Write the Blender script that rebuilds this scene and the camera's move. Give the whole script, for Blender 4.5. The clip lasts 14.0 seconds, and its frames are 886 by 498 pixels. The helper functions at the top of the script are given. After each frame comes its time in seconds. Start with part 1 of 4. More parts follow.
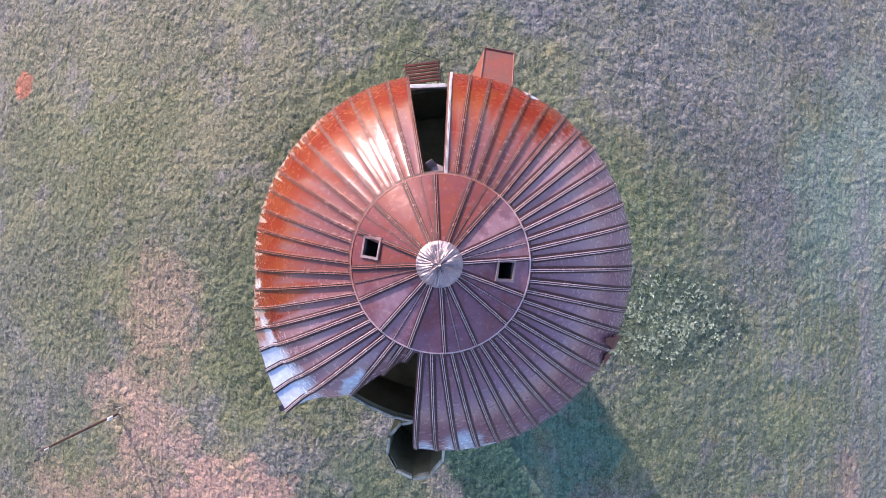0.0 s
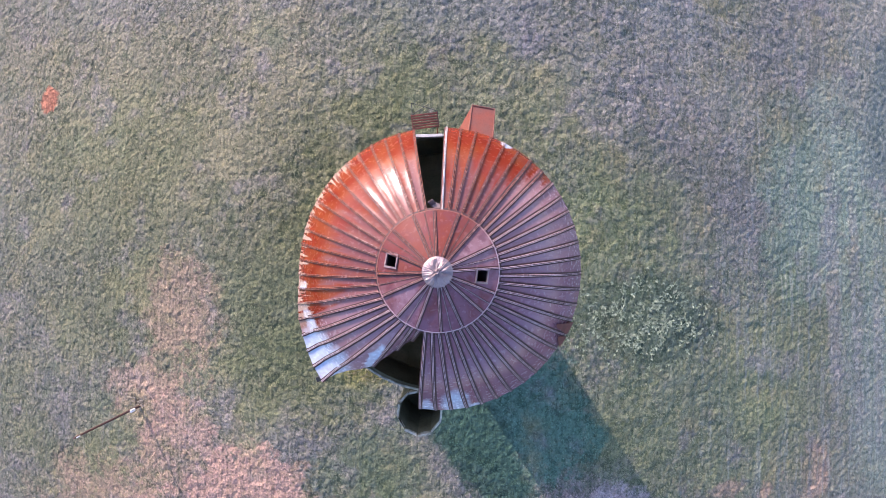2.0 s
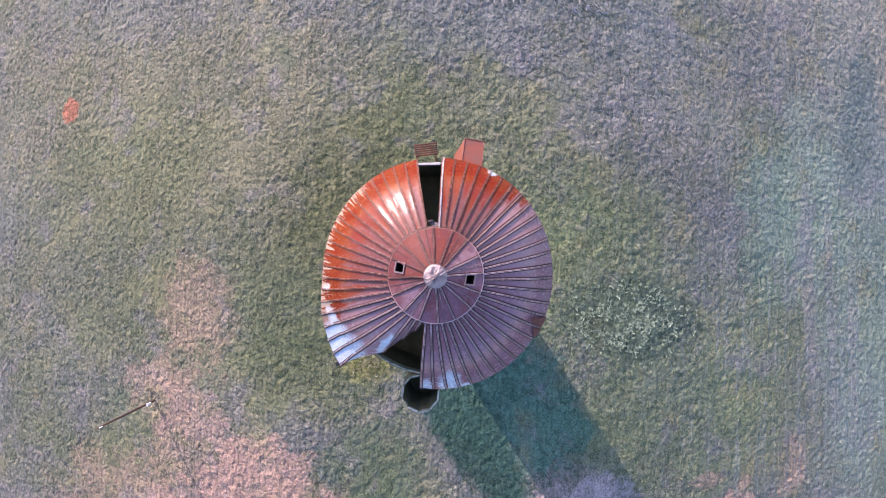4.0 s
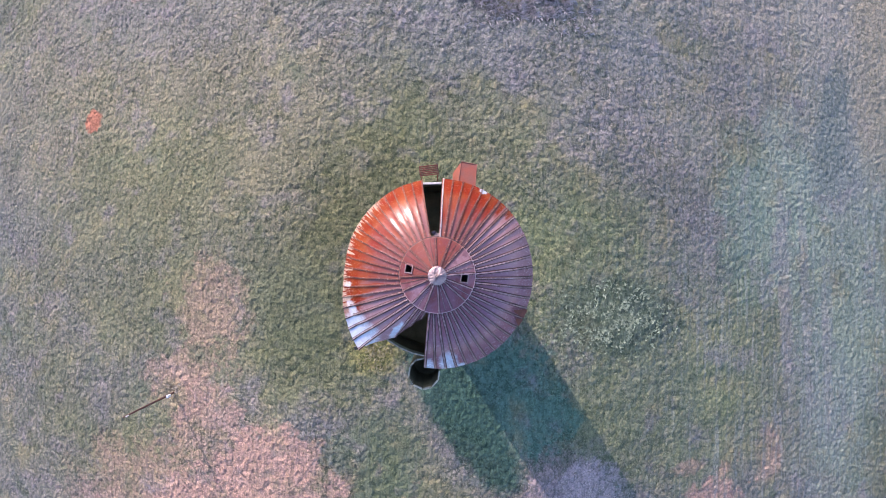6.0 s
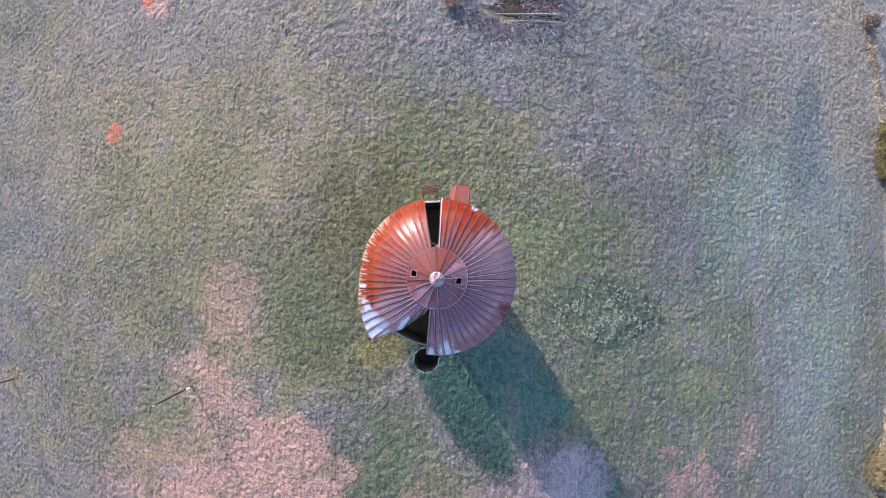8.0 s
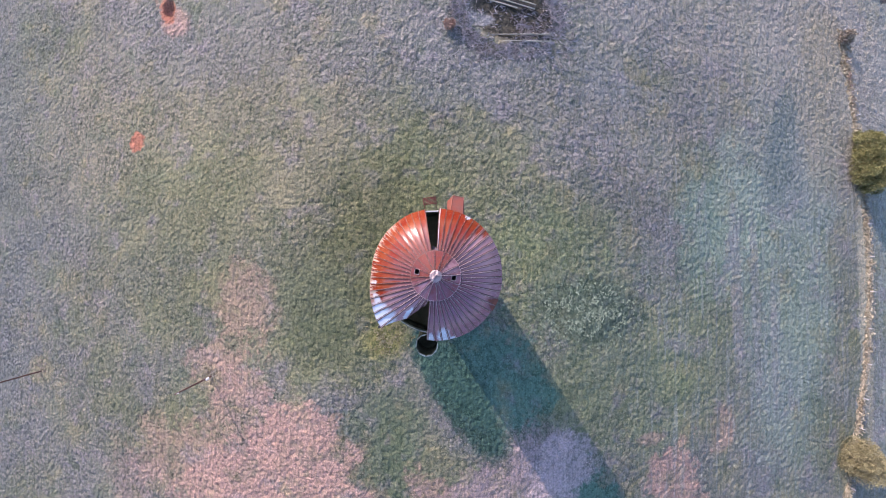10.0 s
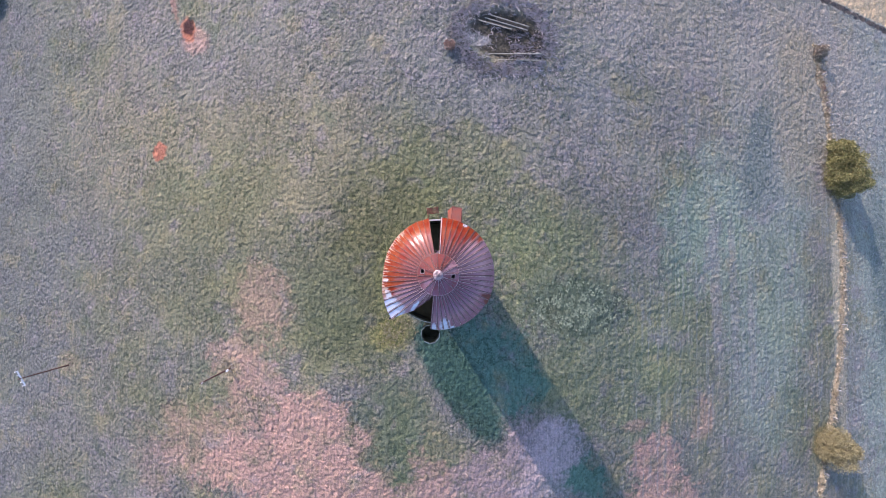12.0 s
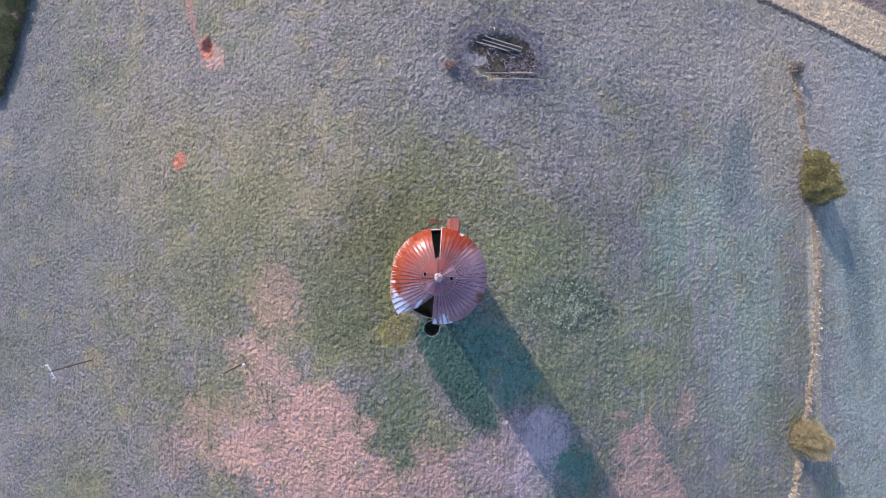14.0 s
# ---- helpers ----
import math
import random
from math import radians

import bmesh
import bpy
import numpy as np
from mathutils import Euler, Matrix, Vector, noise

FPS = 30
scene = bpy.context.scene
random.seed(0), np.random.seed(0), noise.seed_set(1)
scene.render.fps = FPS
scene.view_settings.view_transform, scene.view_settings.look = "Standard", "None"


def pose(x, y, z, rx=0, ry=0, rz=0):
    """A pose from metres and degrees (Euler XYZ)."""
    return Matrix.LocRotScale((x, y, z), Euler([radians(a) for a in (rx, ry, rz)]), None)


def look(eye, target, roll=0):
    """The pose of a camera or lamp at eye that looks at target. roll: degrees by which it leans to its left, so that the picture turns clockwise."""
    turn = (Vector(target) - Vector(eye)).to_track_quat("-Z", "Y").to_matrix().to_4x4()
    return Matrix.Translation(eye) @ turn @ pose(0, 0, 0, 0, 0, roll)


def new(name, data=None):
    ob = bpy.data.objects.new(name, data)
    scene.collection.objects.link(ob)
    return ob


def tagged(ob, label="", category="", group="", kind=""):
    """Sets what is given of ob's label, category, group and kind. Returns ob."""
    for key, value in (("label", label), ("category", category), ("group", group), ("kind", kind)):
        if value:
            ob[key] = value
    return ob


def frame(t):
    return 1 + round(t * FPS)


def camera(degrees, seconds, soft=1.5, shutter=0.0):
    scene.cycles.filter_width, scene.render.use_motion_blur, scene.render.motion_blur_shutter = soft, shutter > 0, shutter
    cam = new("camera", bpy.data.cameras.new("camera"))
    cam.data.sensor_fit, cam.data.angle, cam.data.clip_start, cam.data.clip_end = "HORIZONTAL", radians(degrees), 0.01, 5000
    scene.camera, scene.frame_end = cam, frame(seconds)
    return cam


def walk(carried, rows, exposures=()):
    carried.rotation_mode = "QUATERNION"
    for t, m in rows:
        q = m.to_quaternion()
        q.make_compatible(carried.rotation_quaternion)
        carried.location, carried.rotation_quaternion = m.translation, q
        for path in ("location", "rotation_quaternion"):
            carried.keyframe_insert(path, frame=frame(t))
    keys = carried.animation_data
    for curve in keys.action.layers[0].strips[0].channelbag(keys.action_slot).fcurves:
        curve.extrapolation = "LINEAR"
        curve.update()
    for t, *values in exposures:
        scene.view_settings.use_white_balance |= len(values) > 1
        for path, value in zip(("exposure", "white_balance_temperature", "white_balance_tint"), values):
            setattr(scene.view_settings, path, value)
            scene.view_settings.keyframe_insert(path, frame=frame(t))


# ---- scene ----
# ---------- camera: a drone that climbs straight up, looking down ----------
cam = camera(105.16, 14.0, soft=0.5)
# seconds, x, y, z, nod, lean, yaw
ROWS = [
    (0.0, -0.000, -0.001, 25.480, 0.728, 0.733, 0.001),
    (0.5, -0.010, 0.013, 26.037, 0.793, 0.692, -0.015),
    (1.0, 0.029, 0.057, 26.680, 0.852, 0.659, -0.025),
    (1.5, 0.078, 0.137, 27.314, 0.914, 0.637, -0.025),
    (2.0, 0.081, 0.206, 27.853, 0.989, 0.606, -0.013),
    (2.5, 0.103, 0.299, 28.360, 1.080, 0.566, 0.028),
    (3.0, 0.128, 0.380, 28.862, 1.172, 0.524, 0.091),
    (5.5, 0.207, 0.356, 31.828, 1.596, 0.479, 0.328),
    (6.0, 0.177, 0.447, 32.483, 1.607, 0.433, 0.262),
    (6.5, 0.142, 0.522, 33.125, 1.608, 0.382, 0.198),
    (7.0, 0.165, 0.591, 33.869, 1.597, 0.338, 0.155),
    (7.5, 0.154, 0.653, 34.603, 1.577, 0.312, 0.121),
    (8.0, 0.230, 0.752, 35.415, 1.551, 0.303, 0.099),
    (10.5, 0.408, 0.786, 39.493, 1.611, 0.452, 0.182),
    (11.0, 0.387, 0.772, 40.409, 1.614, 0.466, 0.144),
    (11.5, 0.380, 0.798, 41.313, 1.628, 0.480, 0.115),
    (12.0, 0.379, 0.879, 42.244, 1.657, 0.491, 0.102),
    (12.5, 0.402, 0.999, 43.181, 1.697, 0.495, 0.116),
    (13.0, 0.396, 1.120, 44.085, 1.727, 0.497, 0.151),
    (13.5, 0.405, 1.189, 45.026, 1.738, 0.511, 0.196),
    (14.0, 0.451, 1.204, 46.024, 1.732, 0.529, 0.239),
]
walk(cam, [(t, pose(x, y, z, 0, 0, yaw) @ pose(0, 0, 0, nod) @ pose(0, 0, 0, 0, lean)) for t, x, y, z, nod, lean, yaw in ROWS],
     exposures=[(0.0, 1.53, 5700, 25), (8.0, 1.52, 5680, 25), (14.0, 1.43, 5600, 26)])

# ---------- light: a low sun and a clear sky ----------
SUN_UP, SUN_TURN = radians(21.5), math.atan2(-0.545, 0.838)
world = bpy.data.worlds.new("sky")
scene.world = world
world.use_nodes = True
sky = world.node_tree.nodes.new("ShaderNodeTexSky")
sky.sky_type, sky.sun_disc = "NISHITA", False
sky.sun_elevation, sky.sun_rotation = SUN_UP, SUN_TURN
world.node_tree.nodes["Background"].inputs[1].default_value = 0.15
world.node_tree.links.new(sky.outputs[0], world.node_tree.nodes["Background"].inputs[0])
lamp = bpy.data.lights.new("sun", "SUN")
lamp.energy, lamp.angle, lamp.color = 2.85, radians(0.5), (1.0, 0.83, 0.66)
sun = new("sun", lamp)
sun.matrix_world = look((0, 0, 60), (0.545 * math.cos(SUN_UP), -0.838 * math.cos(SUN_UP), 60 - math.sin(SUN_UP)))


# ---------- materials ----------
class Nodes:
    """A short way to wire a material's nodes."""

    def __init__(self, name):
        self.mat = bpy.data.materials.new(name)
        self.mat.use_nodes = True
        self.tree = self.mat.node_tree
        self.bsdf = self.tree.nodes["Principled BSDF"]

    def put(self, socket, value):
        if isinstance(value, bpy.types.NodeSocket):
            self.tree.links.new(value, socket)
        elif value is not None:
            socket.default_value = (*value, 1.0) if isinstance(value, tuple) and len(value) == 3 and socket.type == "RGBA" else value

    def node(self, kind, **settings):
        n = self.tree.nodes.new(kind)
        if kind == "ShaderNodeMath" or kind == "ShaderNodeVectorMath":
            n.operation = settings["operation"]
        return n

    def math(self, operation, a, b=0.0, clamp=False):
        n = self.node("ShaderNodeMath", operation=operation)
        n.use_clamp = clamp
        self.put(n.inputs[0], a)
        self.put(n.inputs[1], b)
        return n.outputs[0]

    def vec(self, operation, a, b=None):
        n = self.node("ShaderNodeVectorMath", operation=operation)
        self.put(n.inputs[0], a)
        if b is not None:
            self.put(n.inputs[3] if operation == "SCALE" else n.inputs[1], b)
        return n.outputs[1] if operation in ("LENGTH", "DOT_PRODUCT") else n.outputs[0]

    def noise(self, where, scale, detail=3.0, rough=0.55, colour=False):
        n = self.node("ShaderNodeTexNoise")
        self.put(n.inputs["Vector"], where)
        n.inputs["Scale"].default_value, n.inputs["Detail"].default_value, n.inputs["Roughness"].default_value = scale, detail, rough
        return n.outputs["Color"] if colour else n.outputs[0]

    def cells(self, where, scale, soft=0.35):
        """Rounded clumps: how far from the middle of the nearest one, and a random colour for each."""
        n = self.node("ShaderNodeTexVoronoi")
        n.feature = "SMOOTH_F1"
        self.put(n.inputs["Vector"], where)
        n.inputs["Scale"].default_value, n.inputs["Smoothness"].default_value = scale, soft
        return n.outputs["Distance"], n.outputs["Color"]

    def streaks(self, flat, out):
        """Noise that runs in narrow streaks away from the peak."""
        n = self.node("ShaderNodeSeparateXYZ")
        self.put(n.inputs[0], flat)
        c = self.node("ShaderNodeCombineXYZ")
        self.put(c.inputs[0], self.math("MULTIPLY", self.math("ARCTAN2", n.outputs[1], n.outputs[0]), 14.0))
        self.put(c.inputs[1], self.math("MULTIPLY", out, 0.9))
        return self.noise(c.outputs[0], 1.3, 2, 0.5)

    def ramp(self, value, low, high, to_low=0.0, to_high=1.0):
        n = self.node("ShaderNodeMapRange")
        n.interpolation_type = "SMOOTHSTEP"
        for i, v in enumerate((value, low, high, to_low, to_high)):
            self.put(n.inputs[i], v)
        return n.outputs[0]

    def mix(self, part, a, b, blend="MIX"):
        n = self.node("ShaderNodeMix")
        n.data_type, n.blend_type = "RGBA", blend
        for socket, v in zip((n.inputs[0], n.inputs[6], n.inputs[7]), (part, a, b)):
            self.put(socket, v)
        return n.outputs[2]

    def place(self):
        return self.node("ShaderNodeNewGeometry").outputs["Position"]

    def local(self):
        return self.node("ShaderNodeTexCoord").outputs["Object"]

    def chance(self):
        return self.node("ShaderNodeObjectInfo").outputs["Random"]

    def island(self):
        return self.node("ShaderNodeNewGeometry").outputs["Random Per Island"]

    def bump(self, height, strength=0.3, distance=0.02):
        n = self.node("ShaderNodeBump")
        n.inputs["Strength"].default_value, n.inputs["Distance"].default_value = strength, distance
        self.put(n.inputs["Height"], height)
        self.put(self.bsdf.inputs["Normal"], n.outputs[0])

    def done(self, colour, rough=0.8, metal=0.0, specular=0.5):
        self.put(self.bsdf.inputs["Base Color"], colour)
        self.put(self.bsdf.inputs["Roughness"], rough)
        self.put(self.bsdf.inputs["Metallic"], metal)
        self.put(self.bsdf.inputs["Specular IOR Level"], specular)
        return self.mat


GREEN, GREY, STRAW = (0.162, 0.162, 0.092), (0.200, 0.184, 0.170), (0.290, 0.245, 0.135)
PINK, MAUVE, TEAL = (0.365, 0.226, 0.176), (0.285, 0.254, 0.238), (0.250, 0.298, 0.232)
CLAY, TAN, PALE = (0.360, 0.140, 0.085), (0.235, 0.208, 0.138), (0.205, 0.191, 0.184)
YOLIVE, SOLIVE, TEALG, WEEDG = (0.192, 0.192, 0.086), (0.194, 0.218, 0.108), (0.125, 0.175, 0.120), (0.100, 0.140, 0.090)
SHADE_BAND, SHADE_LIFT = (0.046, 0.090, 0.070), (0.400, 0.315, 0.310)
DEEP, MID, SHADE_TEAL, PMAUVE, GREYR = (0.085, 0.120, 0.070), (0.118, 0.130, 0.066), (0.092, 0.182, 0.138), (0.300, 0.218, 0.200), (0.212, 0.206, 0.198)

# the field's patches: colour, weight, centre x, y, half-sizes, turn in degrees, softness
PATCHES = [
    (TAN, 0.7, -25.5, 17.3, 15.32, 10.21, 0, 0.9),
    ((0.27, 0.235, 0.155), 0.65, -31.4, 8.3, 10.47, 6.28, 0, 1.0),
    (TAN, 0.75, -53.7, 19.9, 18.12, 11.32, 0, 0.8),
    (PALE, 0.6, -20.6, 29.6, 26.60, 7.10, 0, 0.8),
    (YOLIVE, 0.55, 0.5, 11.9, 10.20, 5.60, 0, 0.7),
    (YOLIVE, 0.4, -25.4, 9.9, 14.52, 6.55, 0, 0.8),
    (MAUVE, 0.6, 21.5, 16.9, 8.75, 7.34, 0, 0.8),
    (TEALG, 0.65, 33.3, 3.6, 4.01, 8.12, 0, 0.7),
    (TEAL, 0.6, 48.3, -0.9, 8.79, 26.59, 0, 0.8),
    (SOLIVE, 0.6, 21.9, -11.7, 14.32, 10.39, 0, 1.0),
    (WEEDG, 0.15, 18.8, -5.7, 5.60, 4.40, 0, 0.7),
    (DEEP, 0.6, -20.2, 2.6, 2.51, 4.12, 0, 0.7),
    (YOLIVE, 0.6, -12.0, -8.6, 7.60, 4.10, 0, 0.7),
    (GREEN, 0.6, -34.9, 2.7, 16.46, 11.36, 0, 0.8),
    (MID, 0.8, -9.4, 1.3, 4.10, 8.80, 0, 0.7),
    (PINK, 0.5, -24.9, -5.4, 3.78, 5.32, 0, 0.5),
    (PINK, 0.55, -28.7, -13.2, 4.66, 3.21, 0, 0.5),
    (PINK, 0.9, -17.1, -21.1, 7.80, 5.30, 0, 0.4),
    (PINK, 0.6, -31.9, -25.7, 8.89, 5.02, 0, 0.8),
    (PINK, 0.85, -19.5, -28.5, 14.40, 5.10, 0, 0.5),
    (PINK, 0.3, -43.5, -30.2, 4.25, 4.80, 0, 0.8),
    (DEEP, 0.55, -6.7, -20.9, 4.40, 7.70, 0, 0.5),
    (PMAUVE, 0.85, 9.1, -25.0, 6.90, 4.30, 0, 0.4),
    (PMAUVE, 0.7, 4.5, -18.2, 2.70, 2.10, 0, 0.5),
    (PINK, 0.85, 28.5, -25.8, 4.13, 3.71, 0, 0.4),
    (PINK, 0.55, 25.6, -21.2, 1.84, 0.82, 0, 0.6),
    (PINK, 0.6, 36.8, -21.3, 1.81, 2.98, 0, 0.6),
    # lush grass with the teal tint of the silo's shadow painted in
    (SHADE_TEAL, 0.85, 6.1, -12.7, 5.60, 6.80, 25, 0.5),
    (GREYR, 0.5, 48.4, 21.9, 5.32, 16.85, 0, 0.8),
    (GREYR, 0.5, 7.8, 23.0, 17.80, 4.50, 0, 0.8),
    (PINK, 0.75, -12.6, -36.0, 14.00, 7.00, 0, 0.5),
    (PMAUVE, 0.8, 3.8, -29.6, 9.00, 5.00, 0, 0.5),
    (PINK, 0.85, 30.0, -33.2, 5.70, 5.18, 0, 0.5),
    (PINK, 0.6, -0.9, -28.6, 3.00, 7.00, 20, 0.5),
    (SOLIVE, 0.6, 11.9, 1.0, 8.00, 6.00, 0, 1.0),
    (PINK, 0.6, -25.0, -17.3, 5.10, 4.08, 0, 0.6),
    ((0.31, 0.235, 0.22), 0.8, 11.0, -23.4, 5.20, 4.40, 0, 0.5),
    ((0.300, 0.305, 0.280), 0.7, 85.5, 6.0, 18.85, 62.82, 0, 0.8),
    # the same painted shadow tint, further along
    (SHADE_TEAL, 0.85, 17.3, -26.6, 3.00, 6.00, 28, 0.5),
    ((0.218, 0.190, 0.124), 0.5, -14.8, 5.9, 8.00, 10.00, 0, 0.9),
    ((0.150, 0.148, 0.062), 0.55, -5.5, 2.5, 6.00, 9.00, 0, 0.8),
    (GREYR, 0.65, 17.8, 29.7, 11.00, 7.00, 0, 0.8),
    (PALE, 0.5, -7.7, 36.6, 24.00, 6.00, -8, 0.8),
    (STRAW, 0.3, 57.1, 27.3, 6.85, 18.26, 8, 0.6),
    (STRAW, 0.2, 41.0, 28.0, 5.39, 12.93, 20, 0.8),
    ((0.150, 0.155, 0.150), 0.7, -80.7, 5.9, 21.10, 54.61, 0, 1.0),
    (TEAL, 0.5, 37.5, 6.3, 7.49, 8.56, 0, 0.7),
    (TEAL, 0.6, 77.1, -14.9, 7.34, 30.60, 0, 0.7),
    ((0.09, 0.10, 0.10), 0.6, -51.4, 41.8, 1.79, 1.34, 0, 0.7),
    (MAUVE, 0.55, 39.1, -4.4, 0.86, 12.92, 2, 0.8),
    (MAUVE, 0.55, 42.4, -5.6, 0.76, 13.08, 2, 0.8),
    (MAUVE, 0.45, 45.7, -10.0, 0.66, 9.92, 2, 0.8),
    (MAUVE, 0.4, 34.9, 14.8, 0.53, 9.52, -14, 0.8),
]
# smaller marks that lie over the growth: colour, weight, centre x, y, half-sizes, turn in degrees, softness
DETAILS = [
    ((0.300, 0.265, 0.235), 0.5, 32.0, 37.0, 17.0, 9.0, -8, 0.95),
    ((0.330, 0.285, 0.230), 0.6, 60.0, 30.0, 15.0, 15.0, 0, 0.95),
    ((0.135, 0.132, 0.066), 0.5, -10.0, 0.5, 7.0, 12.0, 0, 0.95),
    # painted shade that widens the silo's cast shadow on its left
    (SHADE_BAND, 0.95, 2.15, -14.7, 2.75, 8.6, 33, 0.4),
    (SHADE_BAND, 0.85, -1.2, -8.6, 2.6, 2.6, 33, 0.6),
    ((0.250, 0.225, 0.070), 0.7, -6.2, -8.4, 2.6, 1.9, 20, 0.8),
    ((0.210, 0.200, 0.070), 0.5, -6.0, -2.0, 2.0, 6.0, 0, 0.9),
    ((0.080, 0.110, 0.078), 0.65, 17.5, -5.2, 6.5, 3.6, -6, 0.7),
    ((0.105, 0.120, 0.068), 0.6, -15.0, -5.0, 4.2, 6.0, 15, 0.9),
    # pale soil colour that brightens the ground within the silo's shadow
    (SHADE_LIFT, 0.85, 14.2, -22.8, 3.6, 3.8, 33, 0.4),
    (SHADE_LIFT, 0.6, 12.6, -28.6, 3.4, 4.0, 20, 0.4),
    ((0.140, 0.165, 0.150), 0.7, 48.0, 17.0, 2.6, 8.5, -14, 0.6),
    ((0.120, 0.150, 0.140), 0.6, 75.5, -3.0, 3.0, 16.0, 6, 0.7),
    ((0.300, 0.250, 0.170), 0.6, 58.0, 33.0, 4.5, 5.5, -10, 0.8),
    ((0.270, 0.235, 0.170), 0.5, 55.0, 21.0, 2.0, 9.0, -6, 0.9),
    (CLAY, 0.95, -42.7, 16.9, 1.25, 1.46, 0, 0.25),
    (PINK, 0.7, -37.2, 33.4, 2.55, 1.91, -30, 0.5),
    (CLAY, 0.9, -38.6, 35.4, 1.28, 2.13, 20, 0.4),
    ((0.30, 0.15, 0.11), 0.6, -42.8, 43.2, 0.65, 6.49, 18, 0.6),
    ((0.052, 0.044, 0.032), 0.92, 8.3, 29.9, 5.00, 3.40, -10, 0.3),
    ((0.30, 0.28, 0.27), 0.8, 4.4, 29.4, 1.80, 0.90, -10, 0.4),
    ((0.26, 0.19, 0.17), 0.7, -89.4, 45.3, 2.28, 17.73, -14, 0.5),
    (STRAW, 0.6, -29.3, -14.3, 1.76, 1.56, 0, 0.7),
    (STRAW, 0.6, -60.9, -16.3, 2.55, 2.09, 0, 0.7),
    ((0.40, 0.34, 0.23), 0.85, 64.3, -8.0, 1.25, 17.00, 2, 0.8),
    (STRAW, 0.6, 60.2, -35.0, 0.93, 10.43, 8, 0.8),
]


def field_colour(n, warp=1.0):
    """The colour of the field's growth at a place, the same for the soil and for the tufts on it."""
    at = n.place()
    wide = n.noise(at, 0.30, 6, 0.70, colour=True)
    bent = n.vec("ADD", at, n.vec("SCALE", n.vec("SUBTRACT", wide, (0.5, 0.5, 0.5)), 12.5 * warp))
    swell = n.noise(at, 0.075, 2, 0.5, colour=True)
    bent = n.vec("ADD", bent, n.vec("SCALE", n.vec("SUBTRACT", swell, (0.5, 0.5, 0.5)), 8.0))
    nudged = n.vec("ADD", at, n.vec("SCALE", n.vec("SUBTRACT", n.noise(at, 1.4, 4, 0.6, colour=True), (0.5, 0.5, 0.5)), 1.6))
    shaken = n.vec("ADD", at, n.vec("SCALE", n.vec("SUBTRACT", n.noise(at, 0.9, 5, 0.65, colour=True), (0.5, 0.5, 0.5)), 3.2))
    streak = n.vec("MULTIPLY", at, (1.3, 0.16, 1.0))
    base = n.mix(n.ramp(n.noise(at, 0.055, 3), 0.34, 0.62), GREEN, GREY)
    base = n.mix(n.ramp(n.noise(at, 0.16, 4), 0.52, 0.76, 0.0, 0.6), base, STRAW)
    base = n.mix(n.ramp(n.noise(streak, 0.8, 3), 0.52, 0.75, 0, 0.35), base, MAUVE)
    ragged = n.math("MULTIPLY", n.math("SUBTRACT", n.noise(at, 1.1, 6, 0.75), 0.5), 3.2)
    def marked(base, marks):
        for colour, weight, x, y, a, b, turn, soft in marks:
            c, s = math.cos(radians(turn)), math.sin(radians(turn))
            off = n.vec("SUBTRACT", bent if min(a, b) > 2.5 and marks is PATCHES else shaken if colour in (SHADE_BAND, SHADE_LIFT) else nudged, (x, y, 0.0))
            u = n.math("DIVIDE", n.vec("DOT_PRODUCT", off, (c, s, 0.0)), a)
            v = n.math("DIVIDE", n.vec("DOT_PRODUCT", off, (-s, c, 0.0)), b)
            far = n.math("ADD", n.math("MULTIPLY", u, u), n.math("MULTIPLY", v, v))
            far = n.math("ADD", far, ragged) if min(a, b) > 2.5 and (marks is PATCHES or colour == SHADE_LIFT) else far
            base = n.mix(n.ramp(far, 1 - soft, 1 + soft * 1.2, weight, 0.0), base, colour)
        return base

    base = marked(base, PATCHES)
    # blotches of other growth, a few metres across: lilac-grey seed heads, dry straw, fresh green
    blot = n.noise(n.vec("ADD", at, (3.0, 41.0, 0.0)), 0.24, 5, 0.62, colour=True)
    base = n.mix(n.ramp(n.vec("DOT_PRODUCT", blot, (1.0, 0.0, 0.0)), 0.52, 0.70, 0.0, 0.55), base, (0.245, 0.205, 0.215))
    base = n.mix(n.ramp(n.vec("DOT_PRODUCT", blot, (0.0, 1.0, 0.0)), 0.53, 0.70, 0.0, 0.55), base, (0.255, 0.220, 0.125))
    base = n.mix(n.ramp(n.vec("DOT_PRODUCT", blot, (0.0, 0.0, 1.0)), 0.53, 0.70, 0.0, 0.50), base, (0.115, 0.140, 0.085))
    # pale mowing streaks that run along the slope on the eastern side
    lines = n.ramp(n.noise(n.vec("MULTIPLY", at, (2.0, 0.09, 1.0)), 0.9, 3, 0.6), 0.50, 0.66)
    east = n.ramp(n.vec("DOT_PRODUCT", at, (1.0, 0.0, 0.0)), 14.0, 30.0, 0.0, 0.40)
    base = n.mix(n.math("MULTIPLY", lines, east), base, (0.285, 0.285, 0.260))
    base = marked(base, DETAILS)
    # thin furrows left by mowing
    rows = n.noise(n.vec("MULTIPLY", at, (3.4, 0.12, 0.0)), 1.0, 3, 0.6)
    base = n.mix(n.ramp(rows, 0.36, 0.50, 0.28, 0.0), base, n.mix(1.0, base, (0.62, 0.66, 0.62), "MULTIPLY"))
    base = n.mix(n.ramp(rows, 0.52, 0.66, 0.0, 0.30), base, n.mix(1.0, base, (1.40, 1.34, 1.28), "MULTIPLY"))
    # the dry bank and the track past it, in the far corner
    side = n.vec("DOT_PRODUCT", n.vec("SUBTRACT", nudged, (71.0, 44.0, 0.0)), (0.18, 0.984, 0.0))
